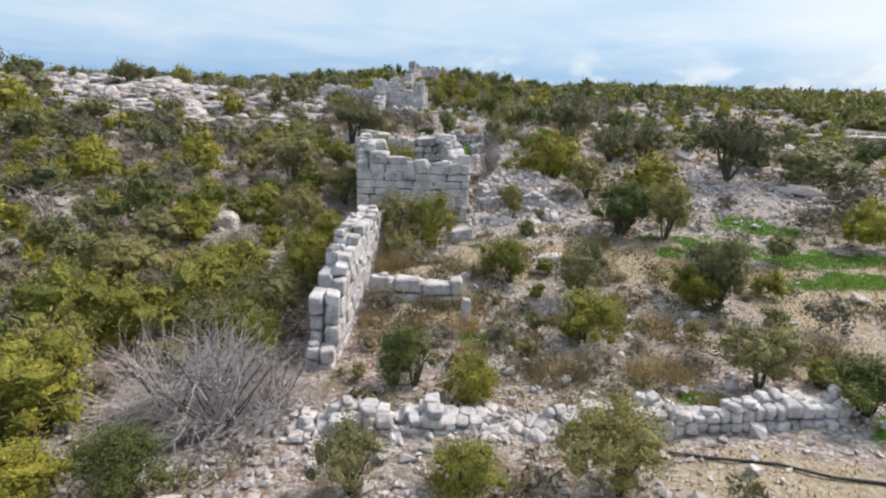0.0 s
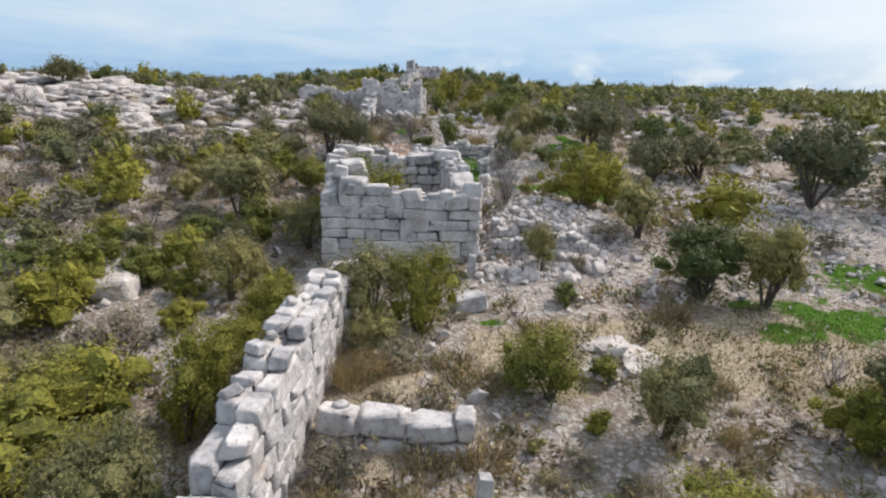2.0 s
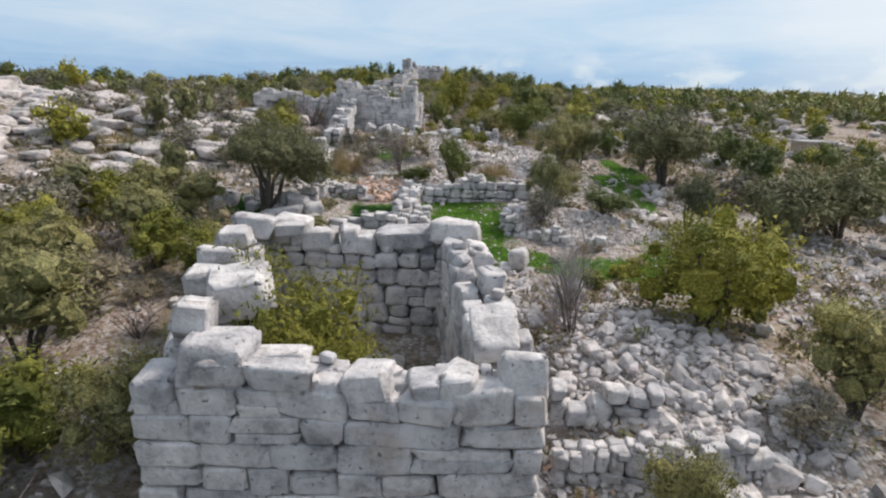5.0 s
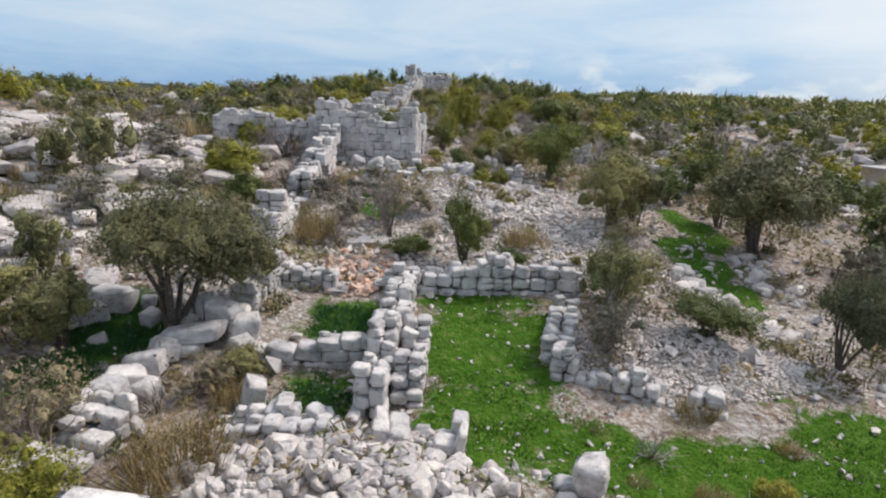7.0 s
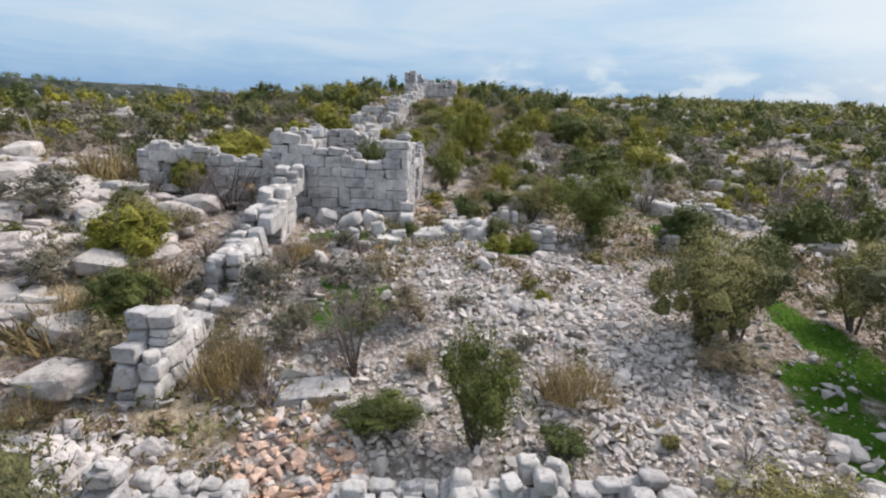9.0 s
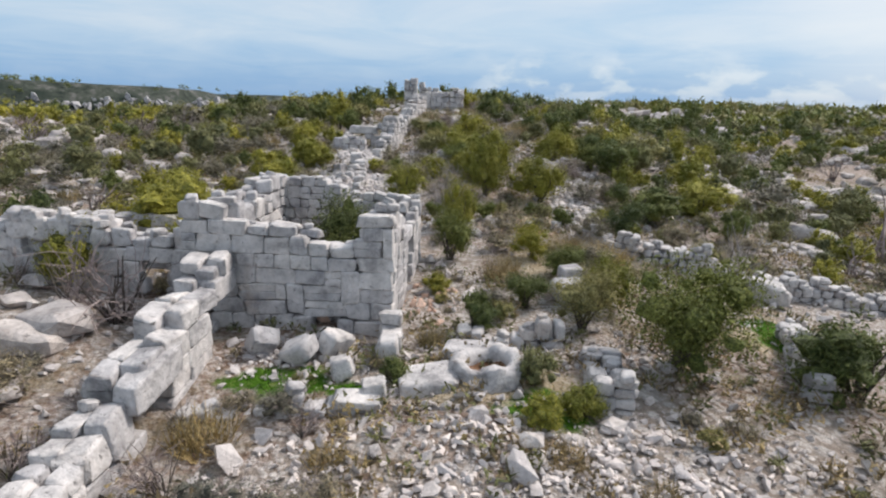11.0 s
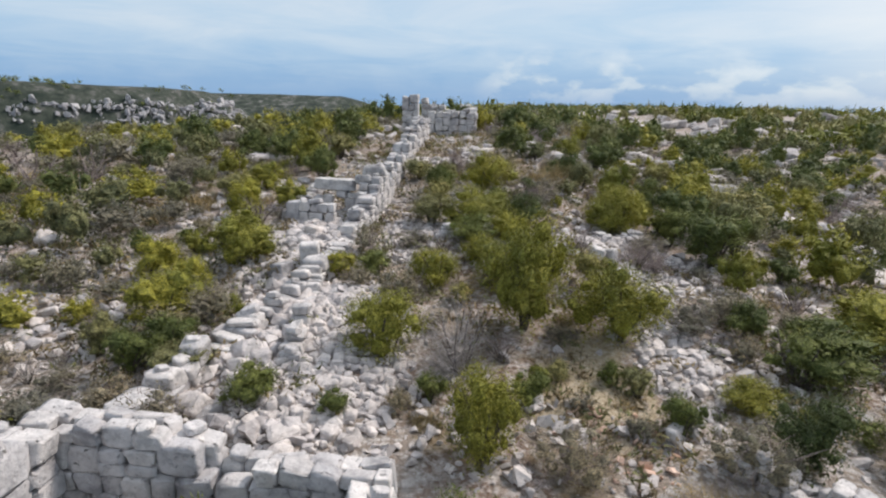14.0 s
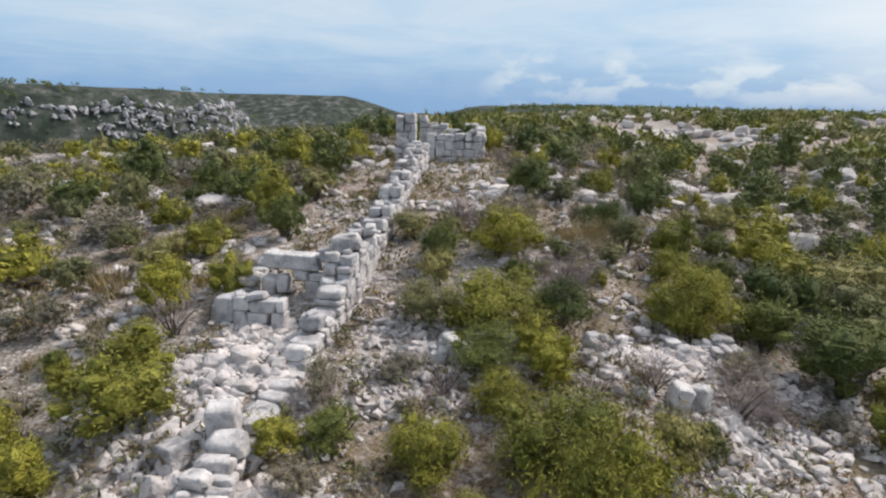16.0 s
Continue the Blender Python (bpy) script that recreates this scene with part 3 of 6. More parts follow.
def masonry(parent, p0, p1, thick, top, seed, course=0.48, lengths=(0.5, 1.15), skins=1, base=None, holes=(), pool=None, name="block", ragged=0.35, sink=0.25, swell=0.0):
    """Wavering courses of unequal stones from p0 to p1: some stones split in two, some two courses high.
    top: height line over the metres from p0; holes: (s0, s1, z0, z1); swell: how much higher the lowest courses are."""
    rng = np.random.RandomState(seed)
    pool = pool or BLOCKS
    a, b = np.array(p0, float), np.array(p1, float)
    long = float(np.hypot(*(b - a)))
    u = (b - a) / long
    v = np.array([-u[1], u[0]])
    turn = math.degrees(math.atan2(u[1], u[0]))
    foot = base or (lambda s: zed(*(a + u * s)) - sink)
    lo = min(foot(s) for s in np.linspace(0, long, 12))
    hi = max(top(s) for s in np.linspace(0, long, 30))
    jag = lambda s: top(s) + ragged * course * float(grain(s * 1.7 + seed, seed * 3.1, 1.0, 2)) * 2
    for skin in range(skins):
        t = thick / skins
        off = (skin + 0.5) * t - thick / 2
        levels = [lo]
        while levels[-1] < hi + 2 * course:
            levels.append(levels[-1] + course * rng.uniform(0.75, 1.25) * (1 + swell * max(0.0, 1 - (levels[-1] - lo) / 1.6)))
        line = lambda k, s: levels[k] + 0.22 * course * float(grain(s * 0.8 + 31 * k, seed + 5.3 * k + 17 * skin, 1.0, 2))
        taken = []
        for k in range(len(levels) - 2):
            cuts, s = [], rng.uniform(-0.3, 0.0) * lengths[0]
            busy, taken = sorted(taken), []
            while s < long - 0.08:
                w = lengths[0] + (lengths[1] - lengths[0]) * rng.rand() ** 1.3
                if levels[k] + course * 1.45 > jag(s + 0.3):
                    w = min(w, lengths[0] + 0.4 * (lengths[1] - lengths[0]))
                s0, s1 = max(s, 0.0), min(s + w, long)
                if long - s1 < lengths[0] * 0.45:
                    s1 = long
                held = [q for q in busy if q[0] < s1 - 0.02 and q[1] > s0 + 0.02]
                if held:
                    if held[0][0] - s0 > 0.14:
                        s1 = held[0][0]
                    else:
                        s = held[0][1]
                        continue
                s = s1
                if s1 - s0 > 0.12:
                    cuts.append((s0, s1))
            for s0, s1 in cuts:
                m = (s0 + s1) / 2
                z, h = line(k, m), line(k + 1, m) - line(k, m)
                if z + h < foot(m) or z + h * 0.45 > jag(m):
                    continue
                if any(h0 < m < h1 and z0 < z + h * 0.5 < z1 for h0, h1, z0, z1 in holes):
                    continue
                last = z + h * 1.45 > jag(m)
                luck = rng.rand()
                if not last and luck < 0.10 and pool is not ROUGH and s1 - s0 < 1.6 * course and line(k + 2, m) < jag(m) and not any(h0 < s1 and h1 > s0 for h0, h1, z0, z1 in holes):
                    h = line(k + 2, m) - z
                    taken.append((s0, s1))
                tall = min(max(jag(m) - z, 0.5 * h), 1.15 * h) * rng.uniform(0.9, 1.1) if last else h
                layers = [(0.0, 1.0)]
                if not last and 0.10 < luck < 0.26 and h > 0.32:
                    f = rng.uniform(0.38, 0.62)
                    layers = [(0.0, f), (f, 1.0)]
                c = a + u * m + v * (off + rng.normal(0, 0.016))
                for f0, f1 in layers:
                    piece((WORN if (last or luck > 0.72) and pool is BLOCKS else pool)[rng.randint(18)], name, (c[0], c[1], z + tall * (f0 + f1) / 2), ((s1 - s0) + 0.006, t * rng.uniform(0.95, 1.06), tall * (f1 - f0) + 0.006),
                          turn + rng.normal(0, 6.0 if last else 1.2) + (180 if rng.rand() < 0.5 else 0), parent, rng, 4.0 if last else 1.2)
                if last and rng.rand() < 0.3:
                    k2 = rng.uniform(0.18, 0.34)
                    d = c + u * rng.uniform(-0.3, 0.3) * (s1 - s0)
                    piece(ROUGH[rng.randint(len(ROUGH))], name, (d[0], d[1], z + tall + k2 * 0.22), (k2 * 1.3, k2, k2 * 0.7), rng.uniform(0, 180), parent, rng, 9)


def single(name, x, y, size, turn, label, seed, dz=0.0, tilt=6, pool=None, category="stone block"):
    rng = np.random.RandomState(seed)
    pool = pool or BLOCKS
    ob = tagged(new(name, pool[rng.randint(len(pool))]), label, category)
    ob.matrix_basis = pose(x, y, zed(x, y) + size[2] * 0.42 + dz, rng.normal(0, tilt), rng.normal(0, tilt), turn) @ Matrix.Diagonal((*size, 1))
    return ob


# ---- ruins, from the foot of the slope to its top ----
# long ashlar wall beside the lower yard
wall = thing("ruined_wall", "long ruined ashlar wall of grey limestone blocks with a jagged top", "wall")
masonry(wall, (-3.4, 15.3), (-3.1, 25.0), 0.86, prof([(0, 0.5), (0.8, 1.1), (1.6, 1.9), (2.4, 2.5), (6.0, 2.7), (9.7, 3.0)]), 11, 0.52, (0.55, 1.15), 2, pool=WORN, ragged=0.7)
masonry(wall, (-3.1, 25.0), (-2.95, 27.6), 0.9, prof([(0, 2.7), (1.0, 2.2), (2.6, 2.5)]), 15, 0.48, (0.5, 1.0), 2, pool=WORN, ragged=0.7)
# low rubble wall across the foot of the yard
wall = thing("low_rubble_wall", "low tumbled rubble wall of pale limestone across the yard", "wall")
masonry(wall, (-3.2, 12.2), (5.6, 12.5), 0.9, prof([(0, 0.15), (2, -0.15), (3, 0.0), (4.4, -0.2), (6, 0.05), (7.4, -0.12), (8.8, 0.18)]), 12, 0.27, (0.25, 0.65), 2, pool=ROUGH, name="stone", ragged=1.7)
wall = thing("dry_stone_wall", "dry-stone field wall of pale limestone lumps", "wall")
masonry(wall, (5.6, 12.5), (10.2, 13.1), 0.7, prof([(0, 0.2), (2, 0.35), (4.6, 0.35)]), 13, 0.27, (0.25, 0.5), 2, pool=ROUGH, name="stone", ragged=0.5)
wall = thing("low_cross_wall", "low grey ashlar wall end half buried in scrub", "wall")
masonry(wall, (-2.6, 20.95), (0.9, 20.85), 0.7, prof([(0, 0.8), (1.5, 0.85), (3.0, 0.8), (3.6, 0.5)]), 14, 0.5, (0.8, 1.5), 1, pool=WORN, ragged=0.5)
# lower tower: four walls round a bush
tower = thing("ruined_tower", "roofless square tower of grey limestone blocks, walls broken off", "ruin", "ruined towers")
masonry(tower, (-4.5, 31.2), (1.5, 31.2), 0.9, prof([(0, 3.7), (0.9, 3.9), (1.1, 4.5), (2.0, 4.4), (3.0, 4.1), (3.9, 3.95), (4.6, 4.0), (6.0, 4.1)]), 21, 0.52, (0.6, 1.6), 2, ragged=0.2, swell=0.15, holes=[(4.9, 5.55, 0.2, 1.75)])
masonry(tower, (1.0, 32.1), (0.4, 37.0), 1.0, prof([(0, 4.3), (1.5, 4.5), (3.0, 4.7), (4.2, 4.9), (4.9, 5.0)]), 22, 0.55, (0.5, 1.1), 2, pool=WORN, ragged=0.7)
masonry(tower, (-4.4, 37.35), (0.7, 37.25), 0.66, prof([(0, 4.9), (1.0, 4.55), (2.0, 4.5), (3.2, 4.6), (5.1, 4.75)]), 23, 0.44, (0.38, 0.8), 2, pool=ROUGH, ragged=0.25)
masonry(tower, (-4.0, 31.8), (-4.95, 37.5), 1.1, prof([(0, 3.9), (1.0, 4.3), (2.5, 4.6), (4.0, 4.8), (5.7, 5.0)]), 24, 0.7, (0.8, 1.6), 2, pool=WORN, ragged=0.3)
FRONT_CAPS = [(-4.19, 31.2, 4.0, 0.58, 0.9, 0.77), (-3.28, 31.2, 4.54, 1.0, 0.9, 0.82), (-2.36, 31.2, 3.96, 0.75, 0.9, 1.07), (-1.65, 31.2, 4.16, 0.54, 0.9, 0.48), (-1.07, 31.2, 4.26, 0.68, 0.9, 0.54), (-0.73, 31.2, 3.94, 0.35, 0.9, 0.37), (-0.24, 31.2, 4.15, 0.48, 0.9, 0.44), (0.27, 31.2, 4.18, 0.54, 0.9, 0.81), (0.76, 31.2, 4.1, 0.5, 0.9, 0.47), (1.19, 31.2, 4.34, 0.7, 0.9, 0.85)]
WEST_CAPS = [(-3.92, 31.82, 4.95, 0.6, 0.94, 0.64), (-3.97, 31.63, 4.45, 0.58, 0.5, 0.34), (-4.42, 33.38, 5.05, 0.64, 0.74, 0.5), (-4.53, 34.56, 5.15, 0.96, 0.75, 0.51), (-3.64, 33.09, 4.95, 1.07, 1.31, 0.89), (-4.6, 35.65, 5.35, 0.62, 0.69, 0.47), (-4.42, 36.38, 5.45, 0.93, 0.79, 0.54), (-3.69, 36.65, 5.35, 0.78, 0.51, 0.35)]
rng_cap = np.random.RandomState(19)
for x, z, long, tall in ((-2.35, 4.75, 0.45, 0.75), (-1.9, 4.7, 0.45, 0.42), (-0.95, 4.85, 1.45, 0.5), (0.25, 5.05, 1.15, 0.62), (-3.1, 4.75, 0.75, 0.6), (-3.75, 5.0, 0.9, 0.62)):
    piece(WORN[rng_cap.randint(len(WORN))], "capstone", (x, 37.3, z), (long, 0.72, tall), rng_cap.uniform(-4, 4), tower, rng_cap, 3)
for k, (x, y, z, wide, deep, tall) in enumerate(FRONT_CAPS + WEST_CAPS):
    piece(WORN[(7 * k + 2) % len(WORN)], "capstone", (x, y, z - 0.22), (wide * 0.97, deep * 0.9, tall * 0.88), rng_cap.uniform(-9, 9) + (12 if k > 9 else 0), tower, rng_cap, 6)
piece(WORN[9], "leaning_slab", (0.9, 32.3, 4.4), (0.78, 1.05, 0.34), 6, tower, rng_cap, 3).rotation_euler.rotate_axis("X", radians(24))
piece(BLOCKS[2], "jamb", (1.25, 30.72, 1.1), (0.32, 0.3, 1.5), 2, tower, rng_cap, 1)
# house between the towers
house = thing("ruined_house", "low ruined house of limestone blocks with a grassy floor", "ruin")
masonry(house, (-7.0, 40.2), (-6.4, 42.2), 1.1, prof([(0, 3.5), (2, 3.7)]), 30, 0.34, (0.3, 0.6), 2, pool=ROUGH, ragged=1.1)
for k, (x, y, long, deep, tall, lift) in enumerate(((-7.15, 42.35, 0.75, 0.7, 0.62, 0.2), (-7.0, 42.9, 0.7, 0.65, 0.7, 0.24), (-6.95, 43.45, 0.8, 0.65, 0.6, 0.22), (-6.5, 43.35, 0.6, 0.5, 0.5, 0.15), (-6.8, 44.0, 0.75, 0.6, 0.58, 0.25), (-6.65, 44.6, 0.6, 0.6, 0.55, 0.25),
                                                    (-6.1, 45.05, 1.35, 0.7, 0.36, 0.45), (-6.3, 44.9, 0.8, 0.6, 0.4, 0.12), (-5.75, 45.9, 0.8, 0.6, 0.9, 0.3), (-5.15, 45.6, 0.7, 0.5, 0.85, 0.3), (-5.05, 45.1, 0.5, 0.5, 0.6, 0.25), (-6.3, 46.2, 0.55, 0.5, 0.6, 0.25))):
    piece((WORN, ROUGH)[k % 2][(5 * k + 1) % 22], "boulder", (x, y, zed(x, y) + lift), (long, deep, tall), 37 * k % 90 - 45 if tall > 0.4 else 8, house, rng_cap, 7)
masonry(house, (-5.7, 45.8), (-5.35, 48.8), 0.6, prof([(0, 4.2), (1.5, 4.5), (3.0, 4.7)]), 38, 0.42, (0.35, 0.8), 1, pool=ROUGH, ragged=1.2)
masonry(house, (-4.9, 45.1), (-1.8, 45.1), 0.55, prof([(0, 3.85), (1.5, 3.85), (3, 4.0)]), 32, 0.34, (0.4, 1.0), pool=WORN, ragged=0.8)
masonry(house, (-1.65, 42.6), (-1.6, 46.2), 0.65, prof([(0, 4.2), (0.6, 4.3), (1.2, 3.9), (2.4, 4.1), (3.6, 4.0)]), 33, 0.36, (0.32, 0.7), 2, pool=ROUGH, ragged=1.1)
masonry(house, (-0.95, 43.2), (-0.9, 46.4), 0.7, prof([(0, 3.5), (1.0, 3.8), (2.2, 3.9), (3.2, 3.8)]), 37, 0.32, (0.25, 0.55), 2, pool=ROUGH, ragged=1.5)
masonry(house, (-1.5, 46.2), (-1.45, 48.7), 0.75, prof([(0, 4.1), (1.2, 4.3), (2.5, 4.4)]), 39, 0.36, (0.3, 0.6), 2, pool=ROUGH, ragged=1.1)
wall = thing("rubble_wall", "broad collapsed wall of small limestone rubble before the house", "wall")
masonry(wall, (-4.6, 42.2), (-1.6, 42.1), 0.9, prof([(0, 3.3), (1.5, 3.5), (3.0, 3.4)]), 46, 0.27, (0.22, 0.5), 2, pool=ROUGH, name="stone", ragged=1.4)
masonry(wall, (-1.5, 42.0), (0.3, 41.9), 0.9, prof([(0, 3.5), (1.0, 3.5), (1.8, 3.6)]), 47, 0.40, (0.3, 0.6), 2, pool=ROUGH, name="stone", ragged=1.0)
masonry(wall, (0.6, 41.4), (2.6, 40.7), 0.7, prof([(0, 3.4), (1.0, 3.3), (2.1, 3.3)]), 48, 0.42, (0.35, 0.6), 1, pool=ROUGH, name="stone", ragged=1.3)
wall = thing("terrace_wall", "dry-stone terrace wall of grey limestone behind the grass", "wall")
masonry(wall, (-5.4, 49.0), (-3.5, 49.1), 0.7, prof([(0, 4.45), (1.9, 4.5)]), 34, 0.24, (0.22, 0.5), 2, pool=ROUGH, name="stone", ragged=0.7)
masonry(wall, (-3.5, 49.2), (-2.1, 49.2), 0.7, prof([(0, 4.3), (0.6, 3.9), (1.4, 4.3)]), 44, 0.24, (0.22, 0.45), 2, pool=ROUGH, name="stone", ragged=1.0)
masonry(wall, (-2.1, 49.1), (4.0, 49.2), 0.7, prof([(0, 4.6), (2.5, 4.6), (3.3, 4.85), (4.2, 4.6), (6.1, 4.7)]), 45, 0.36, (0.28, 0.7), 2, pool=ROUGH, name="stone", ragged=0.8)
wall = thing("low_rubble_wall", "loose rubble bank edging a grassy yard", "wall")
masonry(wall, (2.5, 45.0), (3.3, 48.2), 0.8, prof([(0, 3.55), (1.5, 3.85), (2.2, 3.7), (3.7, 4.2)]), 35, 0.25, (0.2, 0.5), 2, pool=ROUGH, name="stone", ragged=2.2)
masonry(wall, (2.4, 44.9), (6.0, 43.7), 0.8, prof([(0, 3.55), (2.0, 3.4), (3.8, 3.2)]), 36, 0.25, (0.2, 0.5), 2, pool=ROUGH, name="stone", ragged=2.2)
# wall climbing to the upper tower, with a lintelled gap beside the tower
wall = thing("ruined_wall", "ruined ashlar wall of pale blocks climbing to the upper tower", "wall")
masonry(wall, (-6.4, 51.3), (-6.35, 53.6), 0.95, prof([(0, 5.0), (0.5, 6.2), (1.2, 6.1), (1.7, 5.6), (2.3, 5.5)]), 41, 0.46, (0.5, 0.9), 2, pool=WORN, ragged=0.6)
masonry(wall, (-6.35, 53.6), (-6.3, 57.0), 0.9, prof([(0, 5.7), (1.2, 5.8), (2.0, 6.3), (3.4, 6.5)]), 42, 0.42, (0.4, 0.8), 2, pool=ROUGH, ragged=1.0)
masonry(wall, (-6.4, 57.0), (-6.5, 63.4), 0.95, prof([(0, 6.5), (1.5, 6.9), (3.0, 7.4), (4.2, 7.7), (5.4, 7.9), (6.4, 8.1)]), 43, 0.56, (0.7, 1.5), 2, holes=[(5.2, 6.2, 5.0, 7.3), (2.0, 2.7, 5.0, 6.5)], ragged=0.4, swell=0.3)
rng_slab = np.random.RandomState(12)
piece(BLOCKS[4], "lintel", (-6.35, 63.0, 7.75), (1.5, 0.5, 0.62), 93, wall, rng_slab, 2)
piece(BLOCKS[6], "lintel", (-6.1, 59.3, 6.85), (1.7, 0.5, 0.6), 91, wall, rng_slab, 2)
# upper tower
tower = thing("ruined_tower", "tall roofless tower of grey squared limestone, an olive bush inside", "ruin", "ruined towers")
masonry(tower, (-7.45, 63.95), (-2.05, 63.75), 0.75, prof([(0, 9.4), (1.0, 9.4), (1.35, 8.95), (3.1, 8.8), (3.55, 8.45), (4.45, 8.5), (4.55, 8.9), (4.9, 9.0), (4.95, 9.45), (5.4, 9.45)]), 51, 0.39, (0.4, 1.1), 2, holes=[(3.3, 4.0, 5.7, 6.5)], ragged=0.25, swell=0.7)
masonry(tower, (-2.4, 64.2), (-2.1, 69.4), 0.65, prof([(0, 9.3), (0.9, 9.0), (1.6, 8.5), (2.6, 8.3), (3.8, 8.3), (4.6, 8.8), (5.2, 9.0)]), 52, 0.50, (0.5, 1.1), 2, holes=[(2.2, 3.4, 5.5, 7.6)], ragged=0.4)
masonry(tower, (-7.2, 69.9), (-1.85, 69.75), 0.65, prof([(0, 9.3), (1.6, 9.3), (2.2, 9.1), (2.7, 8.75), (5.3, 8.9)]), 53, 0.36, (0.3, 0.7), 2, pool=WORN, holes=[(2.2, 2.6, 8.4, 8.8)], ragged=0.4)
masonry(tower, (-7.1, 64.4), (-7.0, 69.5), 0.95, prof([(0, 8.7), (0.9, 8.8), (1.8, 9.0), (3.2, 9.2), (4.2, 9.3), (5.1, 9.35)]), 54, 0.50, (0.5, 1.1), 2, pool=WORN, holes=[(1.8, 3.0, 5.5, 8.1)], ragged=0.6)
# annex west of the upper tower
annex = thing("ruined_annex", "lower ruined annex of pale blocks with a dark square window", "ruin")
masonry(annex, (-13.0, 65.1), (-7.45, 64.7), 0.6, prof([(0, 8.7), (1.2, 8.6), (2.6, 8.8), (3.2, 8.3), (4.2, 8.3), (5.5, 8.6)]), 61, 0.42, (0.4, 0.95), 2, holes=[(0.7, 1.6, 7.0, 7.9), (4.0, 4.7, 6.0, 7.4)], ragged=0.5)
# added inner wall and covering slabs that keep daylight out of the window
masonry(annex, (-13.0, 66.3), (-10.2, 66.2), 0.5, prof([(0, 8.2), (2.8, 8.1)]), 65, 0.42, (0.4, 0.9), 1, pool=WORN, ragged=0.3)
for sx in (-12.6, -11.8, -10.9):
    piece(WORN[5], "roof_slab", (sx, 65.75, 8.22), (0.85, 1.5, 0.24), 2, annex, rng_slab, 1.0)
masonry(annex, (-13.0, 70.0), (-7.45, 70.0), 0.6, prof([(0, 7.8), (3.5, 7.4), (5.5, 8.0)]), 63, 0.5, (0.6, 1.2), ragged=0.6)
masonry(annex, (-13.2, 64.8), (-13.1, 69.8), 0.6, prof([(0, 8.8), (1.0, 8.3), (2.5, 7.6), (5.0, 7.7)]), 64, 0.5, (0.6, 1.2), ragged=0.6)
masonry(annex, (-13.3, 62.2), (-11.6, 61.8), 0.7, prof([(0, 7.5), (1.0, 7.6), (1.7, 7.2)]), 62, 0.42, (0.7, 1.2), pool=WORN)
# long wall from the upper tower to the summit
wall = thing("ruined_wall", "straight ruined wall of limestone blocks running up to the summit", "wall")
masonry(wall, (-5.15, 75.4), (-5.6, 79.6), 0.5, prof([(0, 7.9), (1.6, 8.25), (3.0, 8.4), (3.4, 8.2), (4.2, 8.6)]), 77, 0.27, (0.25, 0.55), 1, pool=ROUGH, ragged=1.6)
masonry(wall, (-5.8, 79.6), (-5.2, 86.6), 0.7, prof([(0, 8.7), (2, 8.9), (4, 9.1), (6, 9.6), (7.0, 9.9)]), 71, 0.38, (0.35, 0.75), 1, pool=ROUGH, ragged=0.9)
masonry(wall, (-5.2, 86.6), (-5.0, 90.0), 0.9, prof([(0, 10.0), (1.2, 10.8), (2.2, 10.6), (3.4, 10.4)]), 76, 0.45, (0.4, 0.85), 2, pool=WORN, ragged=0.8)
masonry(wall, (-5.0, 90.0), (-4.5, 107.5), 0.95, prof([(0, 10.5), (6, 11.2), (12, 12.1), (17.5, 12.7)]), 72, 0.42, (0.4, 0.85), 2, pool=ROUGH, ragged=1.0)
ruin = thing("ruined_house", "small ruined room of limestone blocks with a lintelled doorway", "ruin")
masonry(ruin, (-8.4, 85.9), (-6.4, 85.9), 0.5, prof([(0, 9.9), (2, 9.8)]), 73, 0.36, (0.4, 0.75), ragged=0.4)
masonry(ruin, (-7.9, 88.4), (-5.4, 88.2), 0.5, prof([(0, 9.7), (2.5, 9.9)]), 74, 0.42, (0.4, 0.8), holes=[(0.75, 1.25, 8.0, 9.9)], ragged=0.3)
masonry(ruin, (-8.5, 86.2), (-8.3, 91.0), 0.6, prof([(0, 9.7), (2, 9.4), (4.8, 9.9)]), 75, 0.4, (0.4, 0.85), pool=ROUGH, ragged=1.2)
rng_lintel = np.random.RandomState(4)
piece(BLOCKS[3], "lintel", (-6.95, 88.35, 10.15), (1.75, 0.55, 0.5), -4, ruin, rng_lintel, 0.5)
piece(ROUGH[4], "capstone", (-5.75, 88.25, 10.4), (0.5, 0.5, 0.45), 10, ruin, rng_lintel, 5)
piece(ROUGH[5], "capstone", (-5.15, 88.2, 10.85), (0.9, 0.8, 0.55), 25, ruin, rng_lintel, 6)
# summit tower
tower = thing("ruined_tower", "broken summit tower of grey limestone blocks on the skyline", "ruin", "ruined towers")
masonry(tower, (-4.4, 110.0), (-0.7, 110.1), 0.8, prof([(0, 13.3), (0.6, 13.0), (2, 13.3), (3.7, 13.3)]), 81, 0.42, (0.5, 1.0), ragged=0.6)
masonry(tower, (-6.4, 110.0), (-5.1, 110.0), 0.9, prof([(0, 14.2), (0.7, 14.5), (1.3, 14.3)]), 82, 0.45, (0.4, 0.9), ragged=0.5)
masonry(tower, (-5.2, 114.0), (-1.0, 114.0), 0.8, prof([(0, 14.3), (1.0, 13.6), (1.6, 14.1), (2.6, 13.3), (3.4, 13.7), (4.2, 13.1)]), 83, 0.42, (0.5, 1.0), ragged=1.0)
masonry(tower, (-0.8, 110.4), (-0.8, 114.2), 0.7, prof([(0, 13.0), (3.8, 13.6)]), 84, 0.45, (0.5, 1.0), ragged=0.8)
